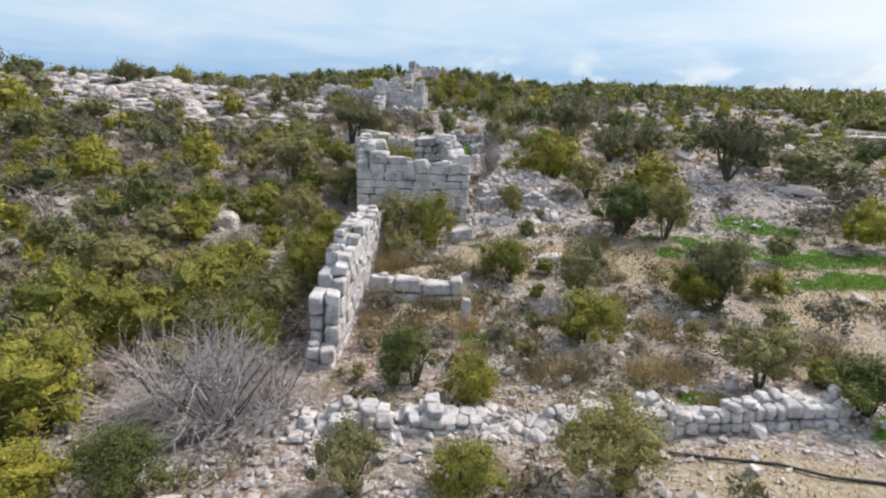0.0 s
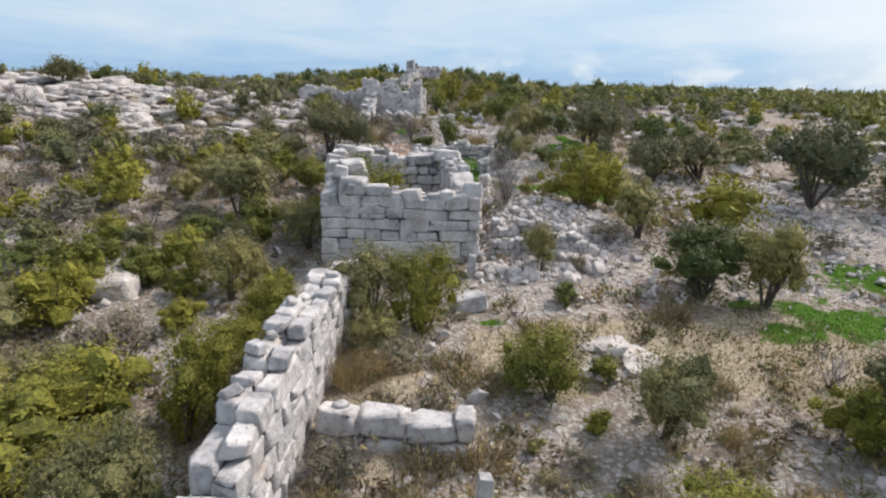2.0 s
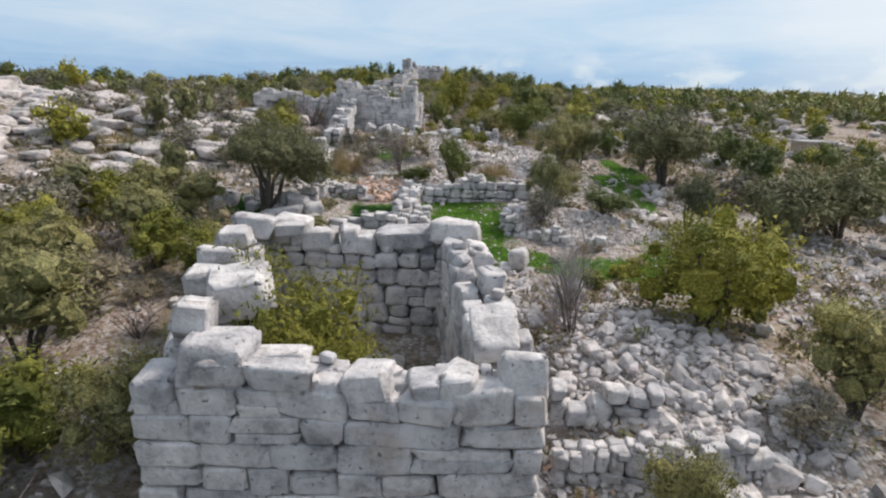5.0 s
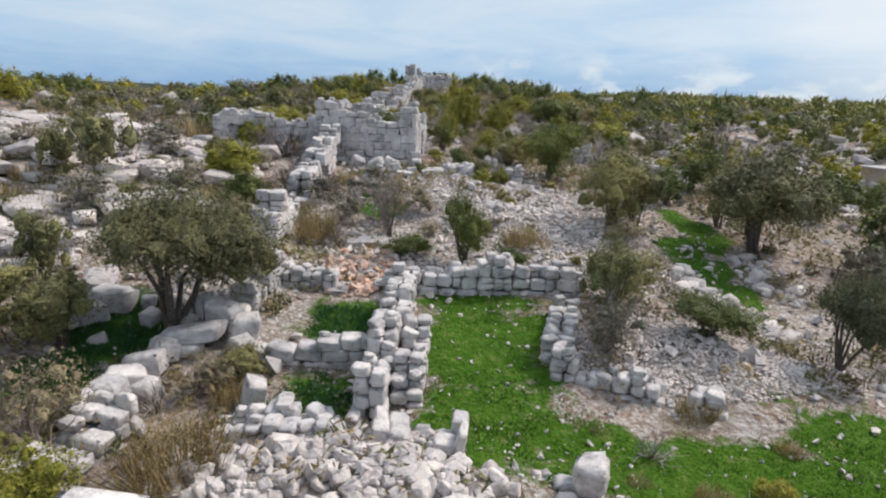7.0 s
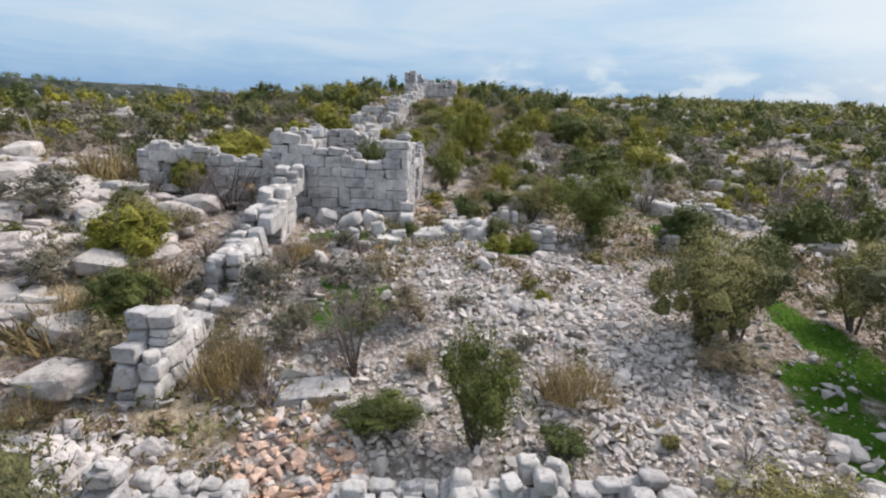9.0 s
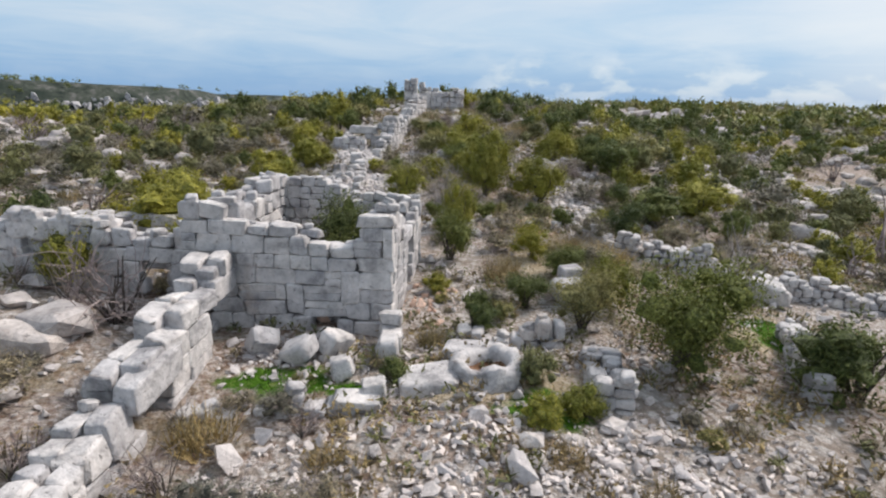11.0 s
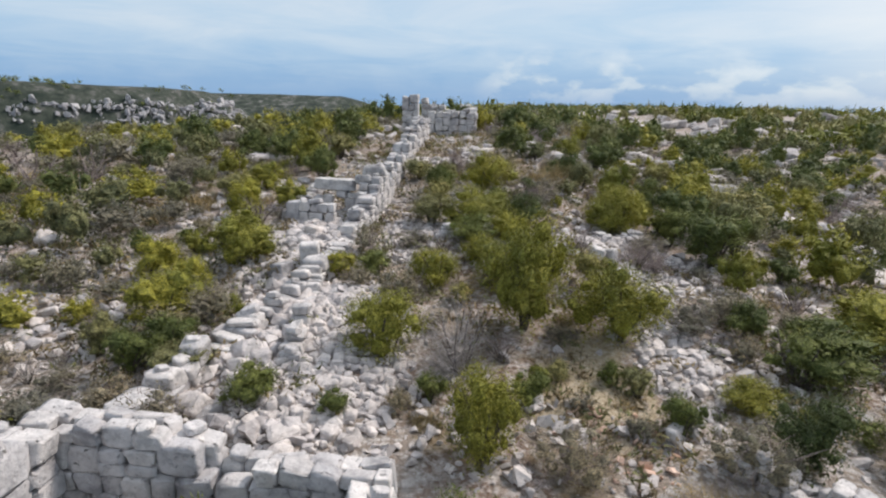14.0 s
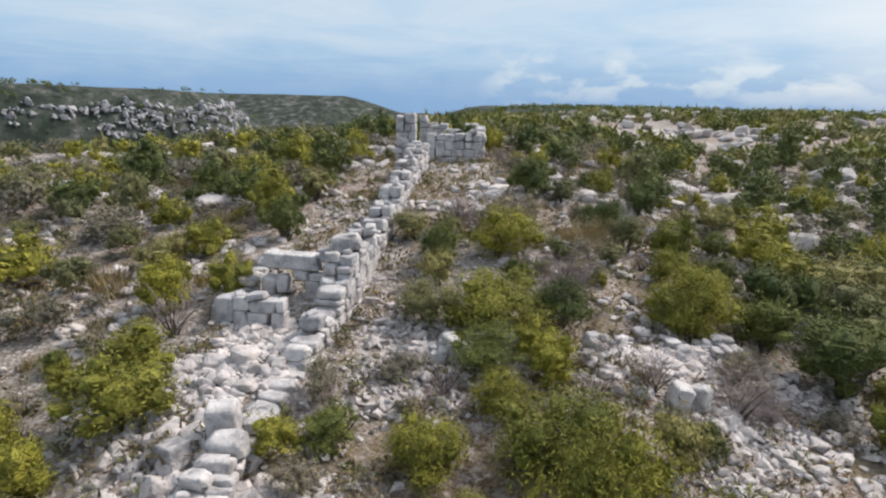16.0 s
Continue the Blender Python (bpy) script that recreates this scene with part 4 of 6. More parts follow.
# dry-stone wall by the track
wall = thing("dry_stone_wall", "dry-stone field wall of pale lumps along a gravel track", "wall")
masonry(wall, (3.6, 74.0), (5.4, 72.8), 0.7, prof([(0, 7.2), (1.2, 6.9), (2.3, 7.1)]), 91, 0.25, (0.22, 0.5), 2, pool=ROUGH, name="stone", ragged=1.4)
masonry(wall, (5.4, 72.8), (6.7, 71.4), 0.8, prof([(0, 7.1), (2.1, 7.0)]), 92, 0.26, (0.22, 0.5), 2, pool=ROUGH, name="stone", ragged=1.0)
masonry(wall, (6.7, 71.4), (9.0, 70.9), 0.8, prof([(0, 7.0), (2.4, 6.7)]), 94, 0.26, (0.22, 0.5), 2, pool=ROUGH, name="stone", ragged=1.0)
masonry(wall, (9.0, 70.9), (10.4, 70.0), 0.8, prof([(0, 6.7), (1.7, 6.3)]), 96, 0.30, (0.3, 0.7), 2, pool=ROUGH, name="stone", ragged=1.2)
masonry(wall, (10.4, 70.0), (15.0, 69.6), 0.8, prof([(0, 6.3), (4.6, 5.7)]), 95, 0.28, (0.25, 0.55), 2, pool=ROUGH, name="stone", ragged=1.0)
wall = thing("dry_stone_wall", "stepped dry-stone wall of grey stones holding a rubble heap", "wall")
masonry(wall, (2.1, 32.7), (4.6, 32.5), 0.6, prof([(0, 1.9), (1.2, 2.0), (2.5, 2.15)]), 104, 0.27, (0.22, 0.5), 2, pool=ROUGH, name="stone", ragged=0.9)
masonry(wall, (4.6, 32.5), (6.4, 32.9), 0.6, prof([(0, 2.15), (0.9, 2.1), (1.9, 1.7)]), 105, 0.27, (0.22, 0.5), 2, pool=ROUGH, name="stone", ragged=0.9)
masonry(wall, (2.2, 33.9), (4.4, 33.7), 0.5, prof([(0, 2.55), (2.2, 2.6)]), 106, 0.36, (0.35, 0.6), 1, pool=ROUGH, name="stone", ragged=0.9)
wall = thing("ruined_wall", "collapsed wall of large rounded boulders edging the rubble", "wall")
masonry(wall, (-7.7, 72.4), (-7.3, 75.4), 0.7, prof([(0, 7.7), (3.0, 8.1)]), 107, 0.5, (0.5, 1.1), 1, pool=ROUGH, name="boulder", ragged=1.0)
masonry(wall, (-7.0, 75.6), (-6.5, 77.4), 0.8, prof([(0, 7.95), (1.8, 8.15)]), 108, 0.3, (0.3, 0.6), 1, pool=ROUGH, name="boulder", ragged=1.4)
masonry(wall, (-6.4, 77.7), (-5.95, 79.5), 0.6, prof([(0, 8.2), (2.0, 8.6)]), 109, 0.3, (0.3, 0.55), 1, pool=ROUGH, name="boulder", ragged=0.9)
# low walls before the upper tower
wall = thing("low_rubble_wall", "low rubble wall of rounded stones before the upper tower", "wall")
masonry(wall, (-5.8, 59.6), (-3.4, 59.9), 0.5, prof([(0, 6.35), (1.2, 6.15), (2.4, 6.1)]), 97, 0.34, (0.3, 0.55), 1, pool=ROUGH, name="stone", ragged=0.8)
masonry(wall, (-3.4, 59.9), (-1.9, 60.1), 0.55, prof([(0, 6.3), (1.5, 6.25)]), 98, 0.36, (0.5, 0.9), 1, pool=WORN, name="stone", ragged=0.5)
wall = thing("wall_stub", "low squared wall stub running out from the tower corner", "wall")
masonry(wall, (-1.95, 61.7), (-2.05, 63.2), 0.5, prof([(0, 6.75), (1.5, 6.95)]), 99, 0.42, (0.5, 0.8), 1, pool=WORN, ragged=0.3)
wall = thing("low_rubble_wall", "row of rounded upright boulders behind the cistern", "wall")
masonry(wall, (-0.4, 63.5), (2.3, 63.5), 0.5, prof([(0, 6.35), (1.0, 6.4), (2.0, 6.45), (2.7, 6.3)]), 101, 0.46, (0.32, 0.6), 1, pool=ROUGH, name="boulder", ragged=0.6)
wall = thing("low_rubble_wall", "low bank of piled pale stones beside a bush", "wall")
masonry(wall, (2.9, 60.6), (3.1, 62.9), 0.9, prof([(0, 6.25), (1.2, 6.5), (2.3, 6.5)]), 102, 0.27, (0.25, 0.5), 2, pool=ROUGH, name="stone", ragged=1.0)
wall = thing("low_rubble_wall", "tumbled edge of pale boulders along green grass", "wall")
masonry(wall, (7.7, 61.6), (9.2, 65.6), 0.6, prof([(0, 6.05), (2.0, 6.05), (4.3, 6.0)]), 103, 0.36, (0.35, 0.7), 1, pool=ROUGH, name="boulder", ragged=1.2)
# stone banks across the upper scrub
wall = thing("low_rubble_wall", "low collapsed field wall crossing the scrub", "wall")
masonry(wall, (-2.2, 84.8), (6.5, 86.4), 0.8, prof([(0, 8.9), (3, 8.7), (8.8, 8.4)]), 93, 0.28, (0.25, 0.55), 2, pool=ROUGH, name="stone", ragged=1.6)

# ---- shrubs ----
def leaf_cloud(rng, n, lobes, size, flatness=0.35):
    """n small leaves on and in a set of rounded lobes, two in five drawn out into sprays that point outwards and up: vertices and faces."""
    w = np.array([l[3] ** 2 for l in lobes])
    k = rng.choice(len(lobes), n, p=w / w.sum())
    L = np.array([[*l[:3], l[3], l[4]] for l in lobes])[k]
    d = rng.normal(size=(n, 3))
    d[:, 2] += 0.25
    d /= np.linalg.norm(d, axis=1)[:, None]
    r = (1 - 0.35 * rng.rand(n) ** 1.6) * (1 + 0.17 * rng.normal(size=n))
    c = L[:, :3] + d * r[:, None] * np.stack([L[:, 3], L[:, 3], L[:, 4]], -1)
    c[:, 2] = np.abs(c[:, 2])
    nrm = d + rng.normal(0, flatness + 0.25, (n, 3)) + np.array([0, 0, 0.35])
    nrm /= np.linalg.norm(nrm, axis=1)[:, None]
    way = np.where((rng.rand(n) < 0.4)[:, None], d * 0.6 + np.array([0, 0, 0.7]) + rng.normal(0, 0.4, (n, 3)), rng.normal(size=(n, 3)))
    b = np.cross(nrm, way)
    b /= np.linalg.norm(b, axis=1)[:, None] + 1e-9
    spray = rng.rand(n) < 0.4
    a = np.where(spray[:, None], way / (np.linalg.norm(way, axis=1)[:, None] + 1e-9), np.cross(b, nrm))
    s = size * rng.uniform(0.6, 1.5, n)[:, None]
    out = np.where(spray, 1.9, 1.1)[:, None]
    half = np.where(spray, 0.34, 0.52)[:, None]
    v = np.stack([c - a * s * 0.8 - b * s * half, c - a * s * 0.8 + b * s * half, c + a * s * out], 1)
    f = np.arange(n * 3).reshape(n, 3)
    return v.reshape(-1, 3), f


def crown_lobes(rng, low, count=9):
    """Clumps of foliage that run together into an uneven domed crown 1 wide and 1 high."""
    out, mid, tall = [], (low + 0.88) / 2, (0.88 - low) / 2
    lean = rng.normal(0, 0.05, 2)
    for i in range(count + 6):
        d = rng.normal(size=3)
        d[2] = d[2] * 0.9 + 0.25
        d /= np.linalg.norm(d)
        k = rng.uniform(0.10, 0.24)
        far = rng.uniform(0.55, 1.12)
        out.append((d[0] * (0.50 - k) * far + lean[0], d[1] * (0.50 - k) * far + lean[1], max(mid + d[2] * (tall - 0.6 * k) * far, low + 0.06), k, k * rng.uniform(0.85, 1.35)))
    for i in range(3):
        k = rng.uniform(0.06, 0.10)
        t = rng.uniform(0, 6.283)
        out.append((math.cos(t) * rng.uniform(0, 0.3), math.sin(t) * rng.uniform(0, 0.3), low + (0.92 - low) * rng.uniform(0.85, 0.98), k, k * 1.3))
    out.append((lean[0], lean[1], mid, 0.33, tall * 0.80))
    return out


def foliage(rng, n, lobes, size, cores=True, core=(0.35, 0.80)):
    """Leaves over ragged inner clumps, so that a crown is dense without being smooth."""
    v, f = leaf_cloud(rng, n, lobes, size)
    balls = []
    for cuts in (1, 2):
        ball = bmesh.new()
        bmesh.ops.create_icosphere(ball, subdivisions=cuts, radius=1.0)
        balls.append((np.array([p.co[:] for p in ball.verts]), np.array([[p.index for p in q.verts] for q in ball.faces])))
        ball.free()
    vs, fs, off = [v], [f], len(v)
    for i, (x, y, z, k, h) in enumerate(lobes):
        last = i == len(lobes) - 1
        if not last and (k < 0.1 or (not cores and i % 2)):
            continue
        c, t = balls[1 if last and cores else 0]
        p = c * rng.uniform(*core, (len(c), 1)) * np.array([k, k, h]) + np.array([x, y, z])
        p[:, 2] = np.maximum(p[:, 2], 0.02)
        vs.append(p)
        fs.append(t + off)
        off += len(p)
    return np.concatenate(vs), np.concatenate(fs)


def tubes(paths, sides=3):
    """Thin tapering tubes along paths of (point, radius)."""
    vs, fs = [], []
    for path in paths:
        rings = []
        for i, (p, r) in enumerate(path):
            q = path[min(i + 1, len(path) - 1)][0] - path[max(i - 1, 0)][0]
            q = q / (np.linalg.norm(q) + 1e-9)
            e = np.cross(q, (0.3, 0.9, 0.2))
            e /= np.linalg.norm(e) + 1e-9
            g = np.cross(q, e)
            rings.append(len(vs))
            for k in range(sides):
                t = 6.283 * k / sides
                vs.append(p + r * (math.cos(t) * e + math.sin(t) * g))
        for r0, r1 in zip(rings, rings[1:]):
            for k in range(sides):
                fs.append((r0 + k, r0 + (k + 1) % sides, r1 + (k + 1) % sides, r1 + k))
    return np.array(vs), fs


def limb_paths(rng, count, reach, top, r0, bend=0.12, stem=0.0):
    out = []
    for _ in range(count):
        a, r = rng.uniform(0, 6.283), reach * rng.uniform(0.4, 1.0)
        end = np.array([math.cos(a) * r, math.sin(a) * r, top * rng.uniform(0.7, 1.0)])
        p, path = np.array([rng.normal(0, 0.015), rng.normal(0, 0.015), -0.05]), []
        mid = np.array([end[0] * 0.25, end[1] * 0.25, stem + (end[2] - stem) * 0.45]) + rng.normal(0, bend * 0.4, 3)
        for t in (0, 0.35, 0.7, 1.0):
            q = (1 - t) ** 2 * p + 2 * t * (1 - t) * mid + t * t * end + (rng.normal(0, bend * 0.12, 3) if t else 0)
            path.append((q, r0 * (1 - 0.75 * t)))
        out.append(path)
    return out


def twig_paths(rng, count, r0=0.008):
    """A tangle of bare twigs: crooked limbs, each with many short side twigs."""
    out, limbs = [], []
    for _ in range(max(8, count // 14)):
        d = rng.normal(size=3)
        d[2] = abs(d[2]) * 0.8 + 0.25
        d /= np.linalg.norm(d)
        end = d * np.array([0.46, 0.46, 0.85]) * rng.uniform(0.7, 1.0)
        pts = [end * t * np.array([t ** 0.5, t ** 0.5, 1]) + (rng.normal(0, 0.035, 3) if t else 0) for t in (0, 0.3, 0.55, 0.8, 1.0)]
        out.append([(p, r0 * 1.6 * (1 - 0.14 * i)) for i, p in enumerate(pts)])
        limbs.append(pts)
    for _ in range(count):
        pts = limbs[rng.randint(len(limbs))]
        i = rng.randint(1, 4)
        p = pts[i] + (pts[i + 1] - pts[i]) * rng.rand()
        d = (pts[i + 1] - pts[i]) * 0.8 + rng.normal(0, 0.12, 3) + np.array([0, 0, 0.03])
        q = p + d * 0.6 + rng.normal(0, 0.02, 3)
        e = q + d * 0.5 + rng.normal(0, 0.06, 3)
        p, q, e = (np.array([k[0], k[1], max(k[2], 0.02)]) for k in (p, q, e))
        out.append([(p, r0 * 0.8), (q, r0 * 0.6), (e, r0 * 0.3)])
    return out


def shrub_kind(kind, seed, fine):
    """A shrub 1 wide and 1 high at the origin: trunk and crown."""
    rng = np.random.RandomState(seed)
    names = {"g": ("kermes_oak_shrub", "dense yellow-green evergreen oak shrub on stony ground"), "d": ("evergreen_shrub", "dark green evergreen shrub among the stones"),
             "o": ("wild_olive_shrub", "loose grey-green wild olive shrub"), "t": ("olive_tree", "gnarled grey-green olive tree with a forked trunk"),
             "b": ("bare_shrub", "leafless grey twiggy shrub"), "w": ("withered_shrub", "brown withered low shrub with few leaves"),
             "y": ("dry_grass_clump", "tall tan clump of dry grass"), "r": ("bare_shrub", "leafless reddish-brown twiggy shrub")}
    name, label = names[kind]
    top = thing(name, label, "tree" if kind == "t" else "grass" if kind == "y" else "shrub")
    big = (620, 2500, 7600)[fine]
    size = (0.040, 0.0200, 0.0130)[fine]
    if kind in "gdo":
        v, f = tubes(limb_paths(rng, 7, 0.28, 0.7, 0.022), 4)
        trunk = new("trunk", mesh_of("trunk", v, f, BARK))
        lobes = crown_lobes(rng, 0.02 if kind != "o" else 0.08, 13)
        v, f = foliage(rng, int(big * (1.0 if kind != "o" else 0.85)), lobes, size * (1.0 if kind != "o" else 0.9), fine > 0, ((0.35, 0.80), (0.35, 0.75), (0.25, 0.60))[fine])
        crown = new("crown", mesh_of("crown", v, f, LEAF[kind]))
    elif kind == "t":
        v, f = tubes(limb_paths(rng, 6, 0.36, 0.72, 0.026, 0.30, 0.12), 5)
        trunk = new("trunk", mesh_of("trunk", v, f, BARK))
        lobes = [(x * 1.12, y * 1.12, z - 0.10 * (x * x + y * y) / 0.25, k, h) for x, y, z, k, h in crown_lobes(rng, 0.26, 17)]
        v, f = foliage(rng, (2500, 7000, 14000)[fine], lobes, (0.024, 0.0155, 0.0110)[fine], True, (0.30, 0.70))
        crown = new("crown", mesh_of("crown", v, f, LEAF["t"]))
    elif kind in "br":
        v, f = tubes(limb_paths(rng, 9, 0.35, 0.7, 0.014), 4)
        trunk = new("trunk", mesh_of("trunk", v, f, BARK))
        v, f = tubes(twig_paths(rng, (30, 80, 480)[fine], (0.011, 0.0066, 0.0032)[fine]), 3)
        crown = new("bare_crown", mesh_of("bare_crown", v, f, TWIG if kind == "b" else RED_TWIG))
    elif kind == "w":
        v, f = tubes(twig_paths(rng, (14, 34, 90)[fine], (0.010, 0.006, 0.0045)[fine]), 3)
        trunk = new("bare_crown", mesh_of("bare_crown", v, f, RED_TWIG))
        v, f = foliage(rng, int(big * (0.95, 0.7, 0.5)[fine]), crown_lobes(rng, 0.03, 9), size * (0.95, 0.85, 0.8)[fine], fine > 0, (0.2, 0.55))
        crown = new("crown", mesh_of("crown", v, f, LEAF["w"]))
    else:
        n = (160, 300, 600)[fine]
        a, r = rng.uniform(0, 6.283, n), 0.40 * np.sqrt(rng.rand(n))
        foot = np.stack([np.cos(a) * r, np.sin(a) * r, np.zeros(n)], -1)
        tip = foot * rng.uniform(0.9, 1.5, (n, 1)) + rng.normal(0, 0.13, (n, 3)) + np.array([0, 0, 1]) * rng.uniform(0.25, 0.9, (n, 1)) * (1 - 0.8 * r[:, None])
        sidew = np.stack([-np.sin(a + 1), np.cos(a + 1), 0 * a], -1) * (0.028, 0.016, 0.008)[fine]
        v = np.stack([foot - sidew, foot + sidew, tip], 1).reshape(-1, 3)
        lv, lf = leaf_cloud(rng, (120, 400, 1100)[fine], crown_lobes(rng, 0.02, 6), size * 0.9)
        trunk = new("tuft", mesh_of("tuft", v, np.arange(n * 3).reshape(n, 3), LEAF["y"]))
        crown = new("crown", mesh_of("crown", lv * np.array([1, 1, 0.8]), lf, LEAF["y"]))
    for ob in (trunk, crown):
        if ob:
            ob.parent = top
    return top


MODELS = {}
for i, k in enumerate("gdotbwyr"):
    for fine in (0, 1, 2):
        MODELS[k, fine] = [shrub_kind(k, 100 + 10 * i + j, fine) for j in range(3 if k in "gdo" else 2)]
rng_plant = random.Random(5)
PLANTED, BEYOND = [], {}


def near_way(x, y):
    return math.hypot(x, max(0, 2 - y, y - 92)) if 2 < y < 92 else math.hypot(x, y - (2 if y < 2 else 92))


def plant(x, y, wide, high, kind, sink=0.08):
    """Stand one shrub on the ground; those far from the way are joined afterwards."""
    reach = near_way(x, y)
    fine = 2 if reach < 7.0 and wide > 1.7 else 1 if reach < 12.5 else 0
    PLANTED.append((x, y, wide / 2))
    turn = rng_plant.uniform(0, 360)
    if fine == 0 and kind != "t":
        BEYOND.setdefault(kind, []).append((x, y, zed(x, y) - sink, wide, high, radians(turn)))
        return
    m = pose(x, y, zed(x, y) - sink, rng_plant.gauss(0, 4), rng_plant.gauss(0, 4), turn) @ Matrix.Diagonal((wide, wide, high, 1))
    copy_thing(rng_plant.choice(MODELS[kind, fine]), m)


FOOT = [(-8.8, 11.6, 3.0, 2.4, "g"), (-7.6, 9.1, 1.9, 1.2, "g"), (-5.9, 9.4, 2.0, 1.6, "d"), (-4.9, 11.8, 3.6, 2.6, "b"), (-6.3, 12.4, 3.2, 2.4, "b"), (-3.9, 12.9, 2.6, 2.0, "b"), (-5.2, 13.4, 3.0, 2.2, "b"), (-1.6, 9.7, 1.6, 1.9, "o"), (0.6, 9.6, 1.7, 1.4, "g"), (3.7, 9.9, 2.5, 2.3, "o"), (10.9, 13.2, 2.2, 1.7, "d"),
        (-10.9, 15.6, 3.0, 2.8, "g"), (-9.2, 16.1, 2.9, 2.2, "g"), (-8.0, 18.2, 3.1, 2.5, "g"), (-7.4, 20.8, 3.4, 2.2, "g"), (-5.5, 20.8, 2.0, 3.0, "g"), (-11.6, 21.7, 2.7, 1.5, "o")]
YARD = [(-2.0, 19.6, 1.3, 1.0, "w"), (-1.9, 22.9, 1.8, 1.4, "y"), (-0.9, 23.4, 1.8, 1.2, "w"), (-1.9, 24.4, 1.8, 1.6, "o"), (0.3, 23.8, 1.4, 0.9, "y"), (-2.3, 16.6, 1.2, 0.9, "w"), (-1.7, 20.1, 1.6, 1.0, "w"), (-0.2, 20.2, 1.5, 0.9, "y"), (-2.2, 18.6, 1.2, 0.9, "y"), (3.4, 14.9, 2.0, 1.0, "y"), (4.3, 15.3, 1.6, 0.9, "w"), (6.2, 15.0, 2.2, 1.2, "y"), (7.2, 15.4, 1.5, 0.9, "w"), (7.2, 33.6, 1.6, 1.2, "w"), (5.6, 31.2, 1.3, 0.9, "w"), (-0.6, 14.3, 1.7, 2.0, "d"), (2.2, 17.0, 1.3, 1.3, "w"), (-1.9, 26.2, 2.8, 3.0, "o"), (-0.5, 25.8, 2.5, 3.0, "g"), (2.9, 22.8, 2.3, 2.3, "g"), (5.4, 21.5, 2.5, 2.6, "o"), (4.7, 17.4, 2.6, 2.1, "g"), (11.3, 28.3, 2.7, 3.4, "o"),
        (10.5, 20.6, 2.4, 3.3, "o"), (9.8, 20.8, 2.1, 1.9, "g"), (9.0, 14.6, 2.2, 2.1, "o"), (13.6, 18.9, 1.9, 1.5, "w"), (24.3, 32.3, 4.8, 3.0, "w")]
FIELD = [(20.1, 40.5, 4.9, 5.0, "t"), (24.1, 38.9, 5.0, 3.2, "o"), (17.0, 33.9, 1.7, 1.1, "w"), (19.9, 31.2, 2.2, 1.7, "w"), (7.3, 38.2, 3.3, 3.4, "g"), (3.3, 37.4, 2.0, 2.4, "b"), (-2.9, 33.4, 3.2, 4.0, "g"), 
         (9.6, 45.6, 1.8, 2.7, "t"), (13.3, 45.9, 3.7, 3.2, "t"), (-13.4, 54.2, 2.6, 3.2, "o"), (24.0, 45.0, 5.0, 3.0, "o"), (28.0, 43.0, 5.0, 3.2, "o"), (31.0, 48.0, 5.0, 3.2, "o"), (-29.0, 55.0, 3.6, 2.6, "t"), (17.0, 47.5, 4.2, 3.4, "t"), (26.0, 37.0, 4.5, 2.6, "o")]
MIDDLE = [(-9.8, 41.6, 2.6, 2.2, "o"), (-8.4, 39.6, 2.2, 2.0, "g"), (-11.8, 43.2, 2.4, 1.9, "g"), (-10.6, 38.6, 2.4, 2.2, "o"), (-5.2, 55.6, 1.6, 1.4, "w"), (-4.2, 53.8, 1.7, 1.4, "w"), (-3.4, 56.5, 1.4, 1.1, "w"), (-8.0, 52.0, 2.0, 1.3, "w"), (-9.8, 51.0, 2.2, 1.4, "w"), (-8.2, 55.0, 1.8, 1.2, "y"), (-7.5, 57.5, 1.6, 1.2, "r"),
          (-6.95, 45.6, 4.3, 3.9, "t"), (-4.8, 44.2, 1.3, 1.1, "o"), (-5.4, 43.4, 1.6, 1.2, "w"), (-6.0, 42.8, 1.3, 1.0, "b"), (-4.7, 43.4, 1.1, 0.9, "y"), (0.4, 50.7, 1.9, 2.5, "d"), (4.1, 46.4, 1.8, 2.7, "o"), (-4.8, 41.0, 2.0, 1.6, "y"), (-7.2, 41.2, 1.9, 1.8, "w"),
          (2.6, 52.4, 1.8, 1.2, "y"), (-11.1, 47.2, 1.9, 2.3, "o"), (-15.1, 54.3, 1.8, 2.5, "o"), (-9.3, 56.8, 3.0, 2.0, "g"), (-7.6, 54.0, 2.2, 1.7, "d")]
UPPER = [(11.4, 56.8, 2.6, 3.0, "o"), (-4.9, 52.3, 1.6, 2.0, "y"), (-1.3, 54.8, 1.8, 1.3, "w"), (-2.4, 54.4, 1.6, 1.5, "w"), (3.0, 64.4, 2.4, 1.9, "o"), (20.5, 77.7, 5.0, 4.5, "r"), (20.8, 72.4, 3.7, 4.4, "r"), (-0.5, 82.6, 1.7, 1.2, "g"),
         (-9.2, 53.1, 2.5, 1.4, "y"), (-11.1, 55.1, 2.2, 1.5, "w"), (-4.6, 67.4, 2.9, 3.1, "d"), (-8.9, 62.9, 3.3, 2.7, "r"), (-10.3, 63.2, 2.4, 2.0, "r"), (9.1, 69.1, 2.4, 3.0, "b")]
TOP = [(4.9, 70.4, 2.2, 1.2, "y"), (5.8, 69.4, 1.6, 0.8, "w"), (3.6, 71.6, 1.8, 0.9, "y"), (0.9, 70.2, 1.6, 1.0, "w"), (1.2, 72.4, 2.0, 1.1, "w"),
       (-0.5, 72.5, 1.9, 2.4, "g"), (4.2, 68.6, 2.1, 1.3, "w"),
       (8.3, 77.4, 3.5, 2.1, "d"), (-11.6, 72.4, 3.4, 2.0, "g")]
